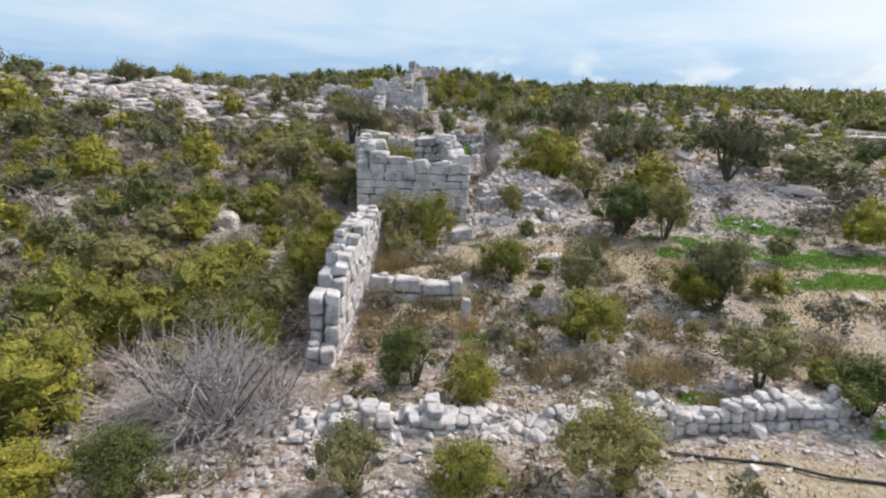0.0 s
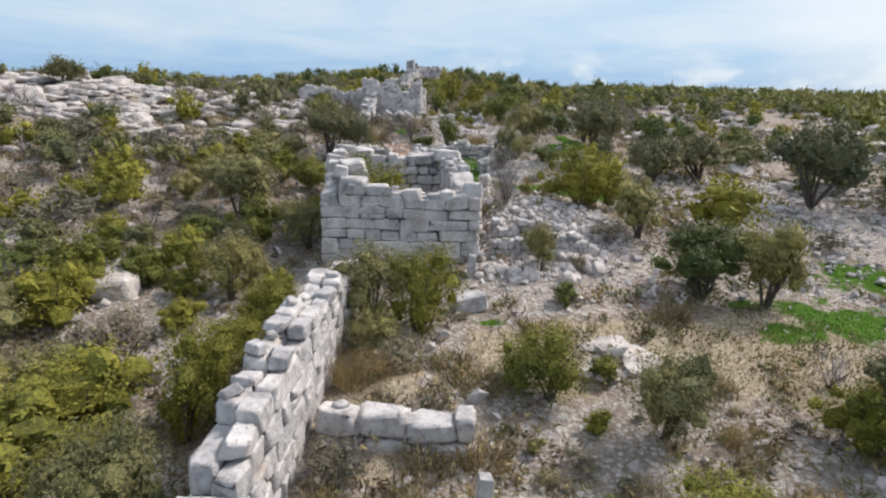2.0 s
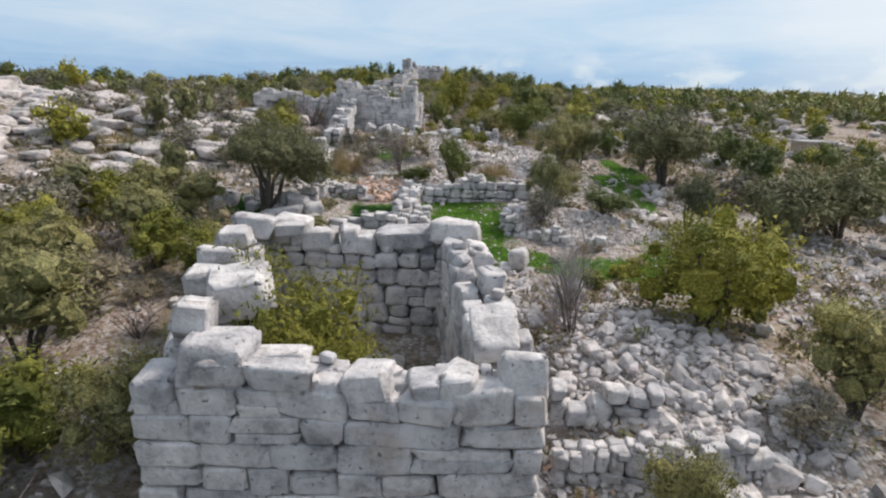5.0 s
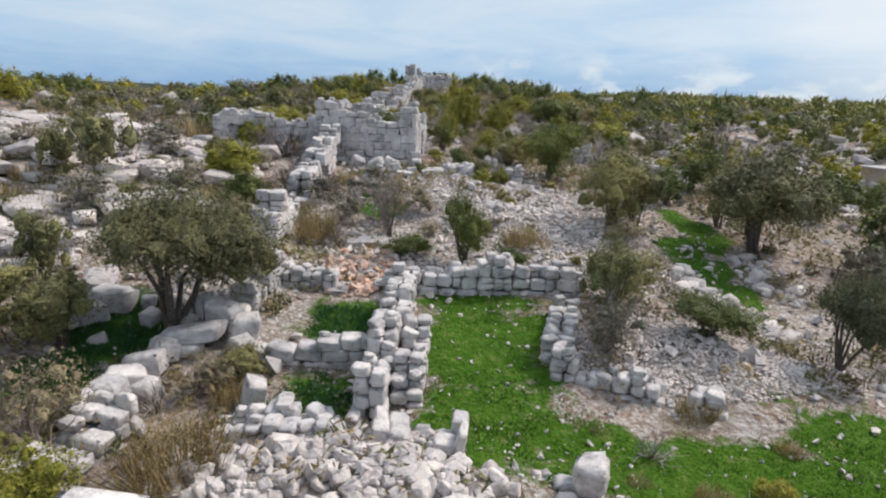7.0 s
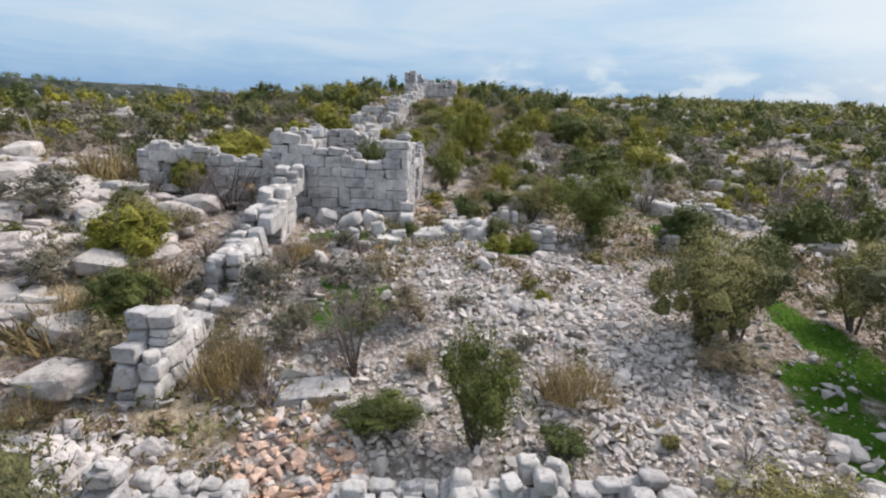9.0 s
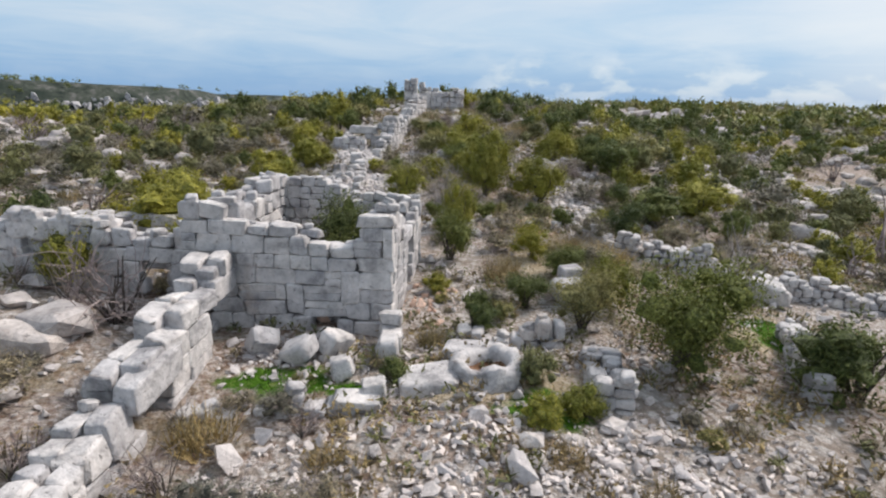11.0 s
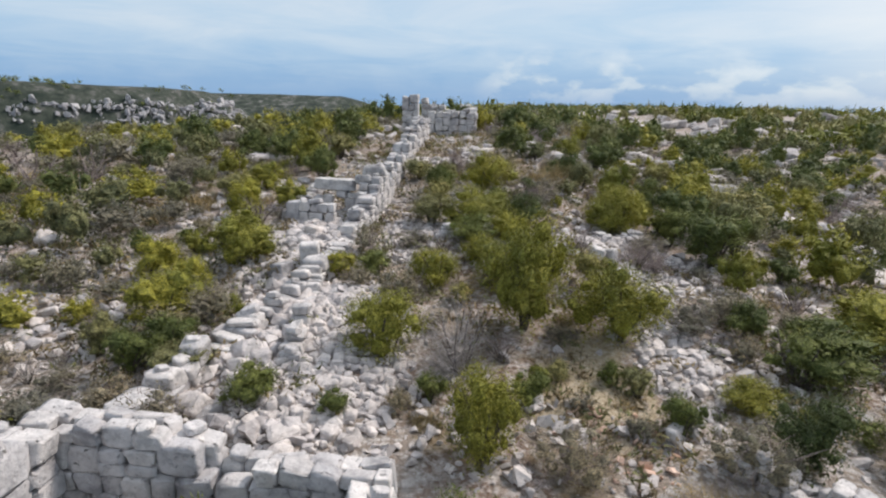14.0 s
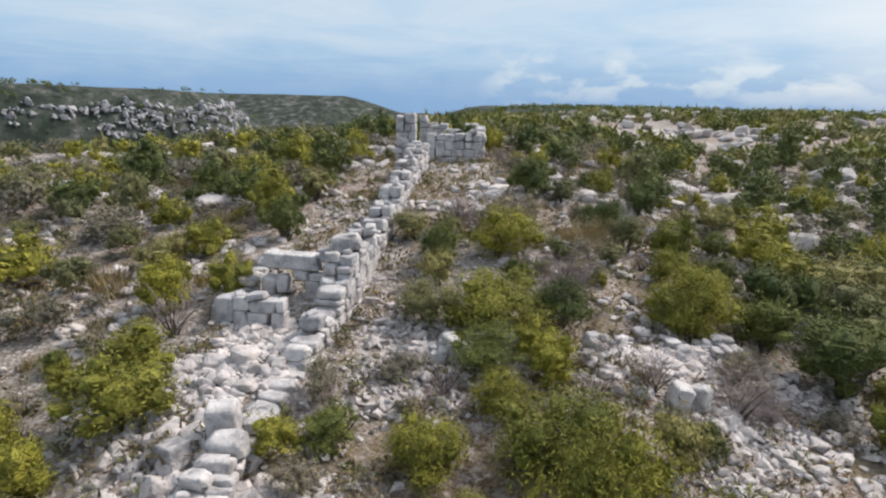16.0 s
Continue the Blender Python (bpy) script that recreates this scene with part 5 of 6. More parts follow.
CREST = [(1.0, 80.6, 3.2, 2.2, "g"), (5.4, 87.6, 2.4, 1.8, "g"), (-2.4, 86.8, 2.6, 1.5, "o"), (5.7, 87.5, 2.9, 2.2, "g"), (9.0, 89.1, 2.9, 2.7, "d"), (10.8, 87.7, 3.5, 3.0, "o"), (5.4, 83.5, 2.1, 1.3, "r"), (-0.8, 86.7, 3.6, 2.0, "g"), (-10.4, 87.1, 2.1, 2.0, "g"), (10.3, 92.0, 2.7, 2.3, "g"),
         (-4.2, 82.4, 1.4, 1.5, "w"), (-2.0, 80.4, 2.0, 1.5, "g"), (-3.0, 83.9, 1.8, 0.9, "w"), (1.0, 84.0, 1.6, 1.4, "g"), (15.7, 95.2, 2.7, 2.7, "g")]
BRUSH = [(0.8, 78.3, 2.8, 3.7, "g"), (-1.0, 76.0, 2.2, 2.6, "b"), (6.0, 89.0, 2.7, 2.0, "g"), (7.8, 87.5, 2.4, 2.0, "d"), (11.7, 90.3, 3.7, 2.9, "o"), (11.2, 95.3, 2.9, 1.8, "g"), (-9.5, 83.2, 2.5, 1.7, "g"), (-9.4, 79.5, 1.8, 1.4, "g"), (-16.6, 89.1, 3.4, 1.8, "g"), (-14.9, 81.8, 2.2, 2.5, "o"), (-14.3, 84.0, 2.8, 1.5, "w"), (-11.1, 91.5, 2.2, 1.6, "g"), (-0.7, 84.3, 2.3, 1.3, "d"), (1.9, 88.9, 2.4, 1.8, "r"), (-2.7, 78.5, 1.6, 1.6, "w"), (-5.1, 80.7, 1.4, 1.0, "g"), (8.9, 83.1, 1.7, 1.8, "g"), (7.8, 79.5, 1.8, 1.4, "d")]
BANK = [(9.2, 79.0, 2.0, 1.4, "d"), (0.9, 75.8, 0.7, 0.7, "g"), (6.2, 75.6, 1.9, 1.0, "g"), (-8.9, 74.9, 1.7, 1.3, "d"), (-7.6, 75.0, 1.8, 1.0, "o"), (-5.8, 74.0, 1.6, 1.0, "d"), (-3.7, 73.9, 0.9, 0.7, "d"), (-2.4, 74.1, 0.9, 0.9, "w"), (-0.4, 74.5, 1.2, 0.9, "g"), (5.9, 79.0, 2.2, 1.4, "w"), (-0.2, 92.0, 3.2, 2.2, "g"), (-3.6, 93.5, 2.3, 1.3, "o"), (-8.0, 77.0, 2.0, 1.4, "w"), (-8.2, 75.6, 1.8, 1.2, "d"), (-9.0, 76.4, 1.8, 1.2, "w"), (-9.2, 77.6, 2.6, 1.7, "g"), (-8.5, 78.4, 1.6, 1.0, "w"), (-7.6, 77.9, 1.0, 0.8, "g"), (-10.4, 78.6, 2.0, 1.3, "w"), (-4.5, 79.7, 1.4, 1.0, "w"), (-3.9, 81.6, 1.6, 1.1, "d"), (-7.3, 80.6, 0.7, 0.7, "w"), (6.3, 83.9, 1.8, 1.0, "r"), (10.6, 85.7, 1.6, 1.2, "g"), (2.2, 69.8, 1.7, 1.5, "g"), (-0.7, 69.4, 1.9, 2.0, "d"), (3.9, 66.0, 1.7, 1.8, "g"), (3.1, 67.8, 1.8, 1.3, "d"), (1.0, 68.0, 1.3, 1.2, "y")]
RISE = [(1.6, 65.8, 1.7, 1.2, "d"), (12.1, 80.1, 3.9, 2.2, "g"), (8.9, 85.4, 3.8, 2.7, "d"), (-10.8, 70.8, 3.9, 2.0, "g"), (-8.8, 81.3, 2.8, 1.9, "g"), (-15.8, 85.1, 3.1, 2.3, "o"), (-24.7, 92.9, 3.8, 2.4, "r"), (-13.8, 76.9, 2.4, 1.3, "g"), (18.0, 84.7, 3.9, 2.5, "w"), (5.0, 62.7, 3.6, 3.2, "d"), (0.1, 64.0, 1.3, 1.3, "d"), (-1.7, 61.0, 0.9, 0.7, "d"), (-1.0, 63.2, 0.9, 0.9, "y"), (6.6, 36.8, 3.3, 3.1, "g"), (6.4, 45.9, 2.6, 1.2, "d"), (3.75, 45.3, 1.8, 1.6, "w"), (3.9, 45.5, 1.3, 1.5, "b"), (3.0, 36.0, 1.5, 2.3, "r"), (13.3, 35.5, 3.7, 3.0, "g"), (8.7, 34.3, 2.8, 2.8, "o")]
GLADE = [(3.9, 31.0, 1.6, 2.3, "o"), (9.4, 29.2, 3.6, 3.0, "d"), (4.4, 28.1, 1.1, 1.0, "d"), (7.7, 27.4, 1.5, 1.2, "y"), (-9.0, 34.8, 3.3, 3.1, "o"), (6.3, 55.0, 3.4, 3.4, "o"), (7.4, 55.4, 2.6, 3.0, "o"), (11.7, 54.2, 4.8, 4.2, "t"), (-2.3, 52.9, 1.6, 2.6, "r"), (-1.8, 51.0, 2.1, 0.8, "d"), (1.9, 50.5, 1.2, 0.7, "d"), (4.7, 48.4, 3.0, 2.0, "o"), (6.5, 53.8, 2.6, 1.1, "w"), (-5.0, 57.5, 1.5, 1.2, "r")]
for grove in (FOOT, YARD, FIELD, MIDDLE, UPPER, TOP, CREST, BRUSH, BANK, RISE, GLADE):
    for x, y, wide, high, kind in grove:
        plant(x, y, wide * (1.15 if kind in "gdo" and y < 45 else 1.04), high * 1.03, kind)


for x, y, wide, high in ((-12, 98, 2.8, 2.6), (-9.6, 104, 3.0, 3.0), (1.5, 100, 2.8, 2.4), (4.5, 107, 3.2, 2.8), (8, 101, 3.0, 2.6), (11.5, 110, 3.4, 3.0), (15, 104, 3.0, 2.4), (19, 112, 3.4, 3.0), (23, 105, 3.2, 2.6), (28, 113, 3.6, 3.0), (33, 107, 3.2, 2.8), (-15, 110, 3.0, 2.8), (-19, 101, 3.2, 2.6), (2.5, 114, 2.8, 2.6), (38, 116, 3.6, 3.2), (-9, 121, 3.2, 3.4), (-2.5, 124, 2.6, 3.0), (4, 119, 2.4, 2.6), (9, 126, 3.0, 3.0), (14, 123, 2.4, 2.2), (20, 131, 3.0, 3.4), (26, 127, 3.4, 2.8), (31, 134, 3.8, 4.6), (35, 130, 2.6, 2.6), (42, 128, 3.2, 3.2), (47, 134, 3.0, 3.6), (54, 130, 3.6, 3.2), (-16, 117, 3.0, 3.0), (-22, 108, 3.4, 3.2)):
    plant(x, y, wide, high * 1.0, "d")


# the shrubland round the ruins
def kept_clear(x, y, r):
    if -4.6 < x < 12 and 7 < y < 50:
        return True
    if -14 < x < -4 and 44.5 < y < 51.5 or -8.4 < x < -4 and 39.5 < y < 44:
        return True
    if -7.5 < x < 9 and 49 < y < 74:
        return True
    if -8.6 < x < -3.6 and 74 < y < 112:
        return True
    if y < 9 and abs(x) < 30 and math.hypot(x, y) < 11:
        return True
    if float(cover(np.array([x]), np.array([y]), GREEN)[0]) > 0.4:
        return True
    return any((x - px) ** 2 + (y - py) ** 2 < (0.48 * (r + pr)) ** 2 for px, py, pr in PLANTED)


def thickness_of(x, y):
    """How thickly the scrub grows, 0 to 1."""
    d = 0.6
    if x < -5 and y < 44:
        d = 1.6
    if x < -10 and 44 < y < 64:
        d = 0.35
    if x < -14 and 42 < y < 75:
        d = 0.14
    if x > 12 and y < 60:
        d = 0.18
    if y > 74:
        d = 0.68
    return d * (0.75 + 1.2 * float(grain(x, y, 14.0, 2)))


OPEN = [(-8.0, 23.7, 1.5, 0.9), (11.2, 26.3, 3.0, 2.2), (-6.5, 43.3, 2.6, 2.2), (-2.6, 104.5, 3.6, 8.5), (5.2, 78.6, 1.6, 5.0), (7.6, 66.7, 3.4, 3.8), (4.2, 25.2, 2.6, 1.0), (7.0, 24.6, 2.0, 0.9)]


def thicket(count, xs, ys, widths, kinds, odds, packed, free=True, squat=1.0):
    """Shrubs at random over a stretch of the slope."""
    for _ in range(count):
        x, y = rng_plant.uniform(*xs), rng_plant.uniform(*ys)
        wide = rng_plant.uniform(*widths)
        if any(((x - ox) / rx) ** 2 + ((y - oy) / ry) ** 2 < 1 for ox, oy, rx, ry in OPEN):
            continue
        if (free and (rng_plant.random() > thickness_of(x, y) or kept_clear(x, y, wide / 2))) or any((x - px) ** 2 + (y - py) ** 2 < (packed * (wide / 2 + pr)) ** 2 for px, py, pr in PLANTED):
            continue
        kind = rng_plant.choices(kinds, odds)[0]
        plant(x, y, wide, wide * squat * (rng_plant.uniform(0.72, 1.02) if kind != "o" else rng_plant.uniform(0.80, 1.08)) * (0.75 if kind in "wy" else 1), kind)


thicket(1500, (-30, -4.9), (11, 46), (1.5, 3.3), "gdowrb", (0.33, 0.06, 0.29, 0.22, 0.05, 0.05), 0.56, squat=0.88)
thicket(900, (-30, -4.7), (11, 46), (0.9, 1.8), "gowrby", (0.22, 0.2, 0.30, 0.08, 0.10, 0.10), 0.66)
thicket(4200, (-48, 58), (4, 135), (1.6, 3.4), "gdowry", (0.20, 0.20, 0.22, 0.22, 0.11, 0.05), 0.76, squat=0.95)
thicket(900, (-30, 40), (72, 130), (0.9, 2.2), "gdowr", (0.22, 0.22, 0.16, 0.28, 0.12), 0.74)
thicket(1500, (-48, 58), (10, 135), (0.7, 1.4), "gdowry", (0.22, 0.10, 0.18, 0.30, 0.10, 0.10), 0.85)
thicket(200, (-19, -6.9), (51, 63), (0.9, 2.2), "wroyb", (0.36, 0.16, 0.2, 0.16, 0.12), 0.72, False, 0.9)
thicket(260, (-2.2, 13), (13.4, 24), (0.7, 1.8), "wyobg", (0.34, 0.24, 0.18, 0.08, 0.16), 0.74, False, 0.9)
thicket(900, (-30, -8.8), (70, 114), (1.0, 2.8), "gdowry", (0.14, 0.14, 0.26, 0.32, 0.10, 0.04), 0.64, squat=0.92)
thicket(700, (-3.2, 30), (78, 116), (1.0, 2.6), "gdowr", (0.18, 0.22, 0.22, 0.26, 0.12), 0.72, squat=0.92)
thicket(90, (-5.7, -2.2), (51.6, 60), (0.7, 1.7), "wyrb", (0.5, 0.28, 0.14, 0.08), 0.62, False, 0.9)
thicket(900, (-26, -8.8), (68, 114), (0.7, 1.7), "wryb", (0.5, 0.2, 0.14, 0.16), 0.66, False, 0.9)
thicket(350, (-1.5, 22), (84, 112), (0.7, 1.5), "wryb", (0.5, 0.2, 0.14, 0.16), 0.7, False, 0.9)
thicket(220, (-24, 40), (112, 130), (1.8, 3.2), "dg", (0.7, 0.3), 0.7, False, 1.15)
thicket(900, (-28, -8.4), (70, 112), (1.0, 2.6), "wogbr", (0.42, 0.26, 0.12, 0.08, 0.12), 0.56, False, 0.95)
thicket(520, (-2.6, 26), (72, 110), (0.8, 2.2), "wogrd", (0.34, 0.24, 0.12, 0.14, 0.16), 0.6, False, 0.95)
# low growth inside the yards and round the towers
for xs, ys, count in (((-2.4, 12), (13.4, 30.5), 60), ((-5.8, 8.5), (50, 62), 55), ((-1.4, 9.5), (63.6, 73), 150), ((-3.5, 6), (73.5, 84), 90), ((3, 12), (36.5, 44), 30), ((-12, -6.8), (50, 61), 45)):
    thicket(count, xs, ys, (0.5, 1.2), "ywogb", (0.3, 0.34, 0.14, 0.1, 0.12), 0.8, False, 0.9)
WORDS = {"g": ("oak_scrub", "yellow-green evergreen oak scrub on the slope"), "d": ("dark_scrub", "dark green evergreen scrub on the slope"), "o": ("olive_scrub", "grey-green wild olive scrub on the slope"),
         "w": ("withered_scrub", "brown withered scrub on the slope"), "y": ("tan_tussocks", "tan tussocks of dry grass on the slope"), "r": ("bare_scrub", "leafless reddish scrub on the slope"), "b": ("grey_scrub", "leafless grey scrub on the slope")}
def thin(co, faces):
    """Half of a crown's leaves, larger, for the shrubs farthest from the way."""
    part_of = faces[: len(faces) * 2 // 5] + [f for f in faces if len(f) > 3 or max(f) - min(f) > 2]
    used = sorted({v for f in part_of for v in f})
    place = {v: i for i, v in enumerate(used)}
    return co[used] * np.array([1.06, 1.06, 1.0]), [tuple(place[v] for v in f) for f in part_of]


for k, places in BEYOND.items():
    crowns = []
    for model in MODELS[k, 0]:
        me = sorted((c for c in model.children if not c.name.startswith("trunk")), key=lambda c: len(c.data.vertices))[-1].data
        co = np.zeros(len(me.vertices) * 3)
        me.vertices.foreach_get("co", co)
        crowns.append((co.reshape(-1, 3), [tuple(p.vertices) for p in me.polygons]))
    thinned = [thin(*c) for c in crowns]
    vs, fs, off = [], [], 0
    for i, (x, y, z, wide, high, turn) in enumerate(places):
        co, faces = crowns[i % len(crowns)]
        if near_way(x, y) > 26:
            co, faces = thinned[i % len(crowns)]
        c, s = math.cos(turn) * wide, math.sin(turn) * wide
        vs.append(np.stack([x + co[:, 0] * c - co[:, 1] * s, y + co[:, 0] * s + co[:, 1] * c, z + co[:, 2] * high], -1))
        fs.extend([tuple(v + off for v in f) for f in faces])
        off += len(co)
    tagged(new(WORDS[k][0], mesh_of(WORDS[k][0], np.concatenate(vs), fs, me.materials[0])), WORDS[k][1], "scrub", kind="stuff")
for stock in MODELS.values():
    for model in stock:
        for ob in (*model.children_recursive, model):
            bpy.data.objects.remove(ob)

# far scrub and woods, too many to count
rng_far = np.random.RandomState(9)
n = 7500
ang, rad = rng_far.uniform(-1.15, 1.25, n), 70 + 620 * rng_far.rand(n) ** 1.7
fx, fy = np.sin(ang) * rad, 55 + np.cos(ang) * rad
keep = ((fy > 133) | (fx < -48) | (fx > 58)) & (grain(fx, fy, 30.0, 3) > -0.22)
fx, fy = fx[keep], fy[keep]
fz = height(fx, fy)
fr = rng_far.uniform(0.7, 1.9, len(fx)) * (1 + np.hypot(fx, fy - 50) / 600)
for which, (mat, name, label) in enumerate(((LEAF["d"], "far_dark_scrub", "dark evergreen scrub on the far slopes"), (LEAF["g"], "far_oak_scrub", "yellow-green oak scrub on the far slopes"), (LEAF["o"], "far_olive_scrub", "grey-green scrub on the far slopes"))):
    vs, fs, off = [], [], 0
    for x, y, z, r in [s for i, s in enumerate(zip(fx, fy, fz, fr)) if (0 if math.hypot(s[0], s[1] - 60) > 260 else i % 3) == which]:
        k = 60 if math.hypot(x, y - 60) < 170 else 24
        v, f = leaf_cloud(rng_far, k, [(0, 0, r * 0.55, r * 0.75, r * 0.55), (r * 0.4, 0.2 * r, r * 0.4, r * 0.5, r * 0.4)], r * 0.26)
        vs.append(v + np.array([x, y, z - 0.1]))
        fs.append(f + off)
        off += len(v)
    tagged(new(name, mesh_of(name, np.concatenate(vs), np.concatenate(fs), mat)), label, "scrub", kind="stuff")

# low undergrowth between the shrubs
rng_low = np.random.RandomState(14)
n = 17000
ux, uy = rng_low.uniform(-26, 30, n), rng_low.uniform(6, 122, n)
open_ground = (cover(ux, uy, GREEN) < 0.2) & (cover(ux, uy, STONY) < 0.55 + 0.3 * rng_low.rand(n)) & (grain(ux + 40, uy, 3.5, 3) > -0.12)
inside = ((ux > -7.4) & (ux < -2) & (uy > 64) & (uy < 70)) | ((np.abs(ux + 3.2) < 0.9) & (uy < 27.5) & (uy > 15)) | ((ux > -4.5) & (ux < 1.4) & (uy > 31) & (uy < 37.5))
ux, uy = ux[open_ground & ~inside], uy[open_ground & ~inside]
uz = height(ux, uy)
for mat, name, label, share in ((LEAF["u"], "brown_undergrowth", "low brown withered undergrowth between the stones", 0.0), (LEAF["y"], "tan_undergrowth", "low tan grass tufts between the stones", 0.38), (LEAF["o"], "green_undergrowth", "low grey-green garrigue cushions between the stones", 0.62)):
    pick = [i for i in range(len(ux)) if share <= (i * 0.6180339) % 1.0 < {0.0: 0.38, 0.38: 0.62, 0.62: 1.0}[share]]
    vs, fs, off = [], [], 0
    for i in pick:
        r = rng_low.uniform(0.16, 0.5)
        v, f = leaf_cloud(rng_low, 22, [(0, 0, r * 0.45, r, r * 0.55)], 0.075)
        vs.append(v + np.array([ux[i], uy[i], uz[i]]))
        fs.append(f + off)
        off += len(v)
    tagged(new(name, mesh_of(name, np.concatenate(vs), np.concatenate(fs), mat)), label, "undergrowth", kind="stuff")

# ---- loose stones ----
rng_rub = np.random.RandomState(21)


def spots(zones, n, rng):
    """n places in elliptical zones, by area."""
    area = np.array([z[2] * z[3] for z in zones])
    k = rng.choice(len(zones), n, p=area / area.sum())
    zz = np.array(zones)[k]
    a, r = rng.uniform(0, 6.283, n), np.sqrt(rng.rand(n)) * 1.15
    return zz[:, 0] + np.cos(a) * r * zz[:, 2], zz[:, 1] + np.sin(a) * r * zz[:, 3]


near_stony = [z for z in STONY if z[2] < 10]
x, y = spots(near_stony, 7200, rng_rub)
strew("rubble", x, y, rng_rub.gamma(2.2, 0.07, len(x)).clip(0.05, 0.6), "loose pale limestone rubble", "rubble", rng_rub)
x, y = rng_rub.uniform(-20, 20, 9500), rng_rub.uniform(6, 90, 9500)
keep = (cover(x, y, GREEN) < 0.3) & (grain(x, y, 5.0, 3) > -0.08) & (cover(x, y, DRY) < 0.2 + 0.6 * rng_rub.rand(len(x)))
x, y = x[keep], y[keep]
strew("scattered_stones", x, y, rng_rub.gamma(1.8, 0.09, len(x)).clip(0.05, 0.7), "scattered pale stones on the hillside", "stones", rng_rub)
x, y = spots([(0.5, 54.6, 6.0, 4.6), (3.5, 57.5, 4.0, 3.0), (5.6, 53.0, 3.4, 3.4)], 8600, rng_rub)
keep = (cover(x, y, GREEN) < 0.3) & (x > -5.6)
x2, y2 = spots([(17.0, 38.0, 7.0, 5.0), (14.0, 29.0, 3.0, 2.0), (20.0, 45.0, 8.0, 3.0)], 3000, rng_rub)
fine_ones = cover(x2, y2, GREEN) < 0.3
strew("scattered_stones", x2[fine_ones], y2[fine_ones], rng_rub.gamma(2.4, 0.07, fine_ones.sum()).clip(0.07, 0.5), "pale stones strewn over the fallow field", "stones", rng_rub)
x2, y2 = spots([(-5.0, 9.6, 5.0, 2.0), (2.0, 10.4, 5.0, 1.4), (5.5, 16.5, 4.0, 3.0), (-8.0, 23.7, 1.5, 0.9), (1.0, 12.2, 4.5, 0.9)], 2200, rng_rub)
strew("scattered_stones", x2, y2, rng_rub.gamma(2.0, 0.055, len(x2)).clip(0.04, 0.4), "pinkish pale stones on the soil below the wall", "stones", rng_rub)
strew("field_stones", x[keep], y[keep], rng_rub.gamma(2.4, 0.042, keep.sum()).clip(0.05, 0.30), "pale pinkish broken stones covering the old yard", "stones", rng_rub, mat=GRAVEL)
x, y = rng_rub.uniform(-18, 24, 15000), rng_rub.uniform(70, 110, 15000)
keep = (grain(x + 11, y, 3.2, 3) > 0.02) & (cover(x, y, GREEN) < 0.3)
strew("scattered_stones", x[keep], y[keep], rng_rub.gamma(2.4, 0.085, keep.sum()).clip(0.1, 0.45), "patches of white stones between the upper scrub", "stones", rng_rub)
x, y = spots(GREEN, 1500, rng_rub)
strew("stones_in_grass", x, y, rng_rub.gamma(2.0, 0.032, len(x)).clip(0.03, 0.22), "small white stones in the grass", "stones", rng_rub)
x, y = spots([(5.8, 45.5, 2.7, 1.5), (8.6, 46.0, 1.8, 1.2)], 5200, rng_rub)
strew("gravel_bank", x, y, rng_rub.uniform(0.05, 0.13, len(x)), "bank of small pinkish field stones beside the grass", "gravel", rng_rub, mat=GRAVEL)
# tumbled blocks below the lower tower and along the walls
HEAPS = [(3.6, 33.0, 2.2, 2.2), (5.2, 34.6, 2.4, 2.2), (-4.8, 76.5, 1.8, 2.6), (-7.2, 83.0, 1.5, 2.6), (4.6, 82.6, 0.8, 2.0), (-1.2, 34.2, 1.0, 1.5), (5.0, 79.0, 1.0, 4.0), (-2.0, 41.0, 2.6, 1.1), (-2.4, 40.6, 2.2, 1.0), (0.8, 39.8, 1.6, 1.2), (2.4, 56.0, 2.0, 0.5), (2.3, 37.4, 1.5, 1.5), (3.8, 38.4, 1.8, 1.2), (0.0, 12.4, 4.5, 0.7)]
x, y = spots(HEAPS, 2000, rng_rub)
strew("tumbled_blocks", x, y, rng_rub.gamma(4.0, 0.045, len(x)).clip(0.10, 0.34), "tumbled blocks fallen from the ruined walls", "rubble", rng_rub, flat=0.8, shapes=LUMPS)
x, y = spots([(4.4, 33.6, 3.2, 3.0), (-4.8, 76.5, 2.0, 3.0), (-7.2, 83.0, 1.6, 2.8), (-2.2, 83.6, 1.8, 1.4), (5.0, 83.0, 1.4, 2.2), (-4.0, 62.4, 1.6, 0.8), (0.6, 62.6, 2.4, 0.6), (-0.4, 60.6, 1.6, 0.8), (-3.6, 61.6, 2.0, 0.9), (3.4, 63.6, 2.0, 1.0)], 4600, rng_rub)
strew("small_rubble", x, y, rng_rub.gamma(2.4, 0.05, len(x)).clip(0.05, 0.3), "small broken limestone rubble below the towers", "rubble", rng_rub)
x, y = spots([(-4.3, 76.0, 1.9, 3.2), (-4.6, 78.5, 1.2, 1.6), (-7.0, 84.0, 1.5, 1.8), (-2.4, 41.2, 2.4, 0.9), (-5.0, 74.2, 1.8, 1.0), (-3.9, 77.3, 0.9, 0.8), (-6.8, 80.6, 0.9, 2.6)], 2300, rng_rub)
strew("rubble_field", x, y, rng_rub.gamma(3.0, 0.05, len(x)).clip(0.08, 0.34), "field of rounded white stones fallen from the long wall", "rubble", rng_rub, flat=0.8, shapes=LUMPS)
x, y = spots([(-7.2, 73.4, 0.9, 1.3), (-6.6, 76.0, 0.7, 1.4), (-6.0, 78.6, 0.6, 1.3), (-6.7, 80.6, 0.8, 1.0), (-7.3, 82.6, 0.9, 1.4), (-5.6, 72.6, 1.3, 0.8)], 90, rng_rub)
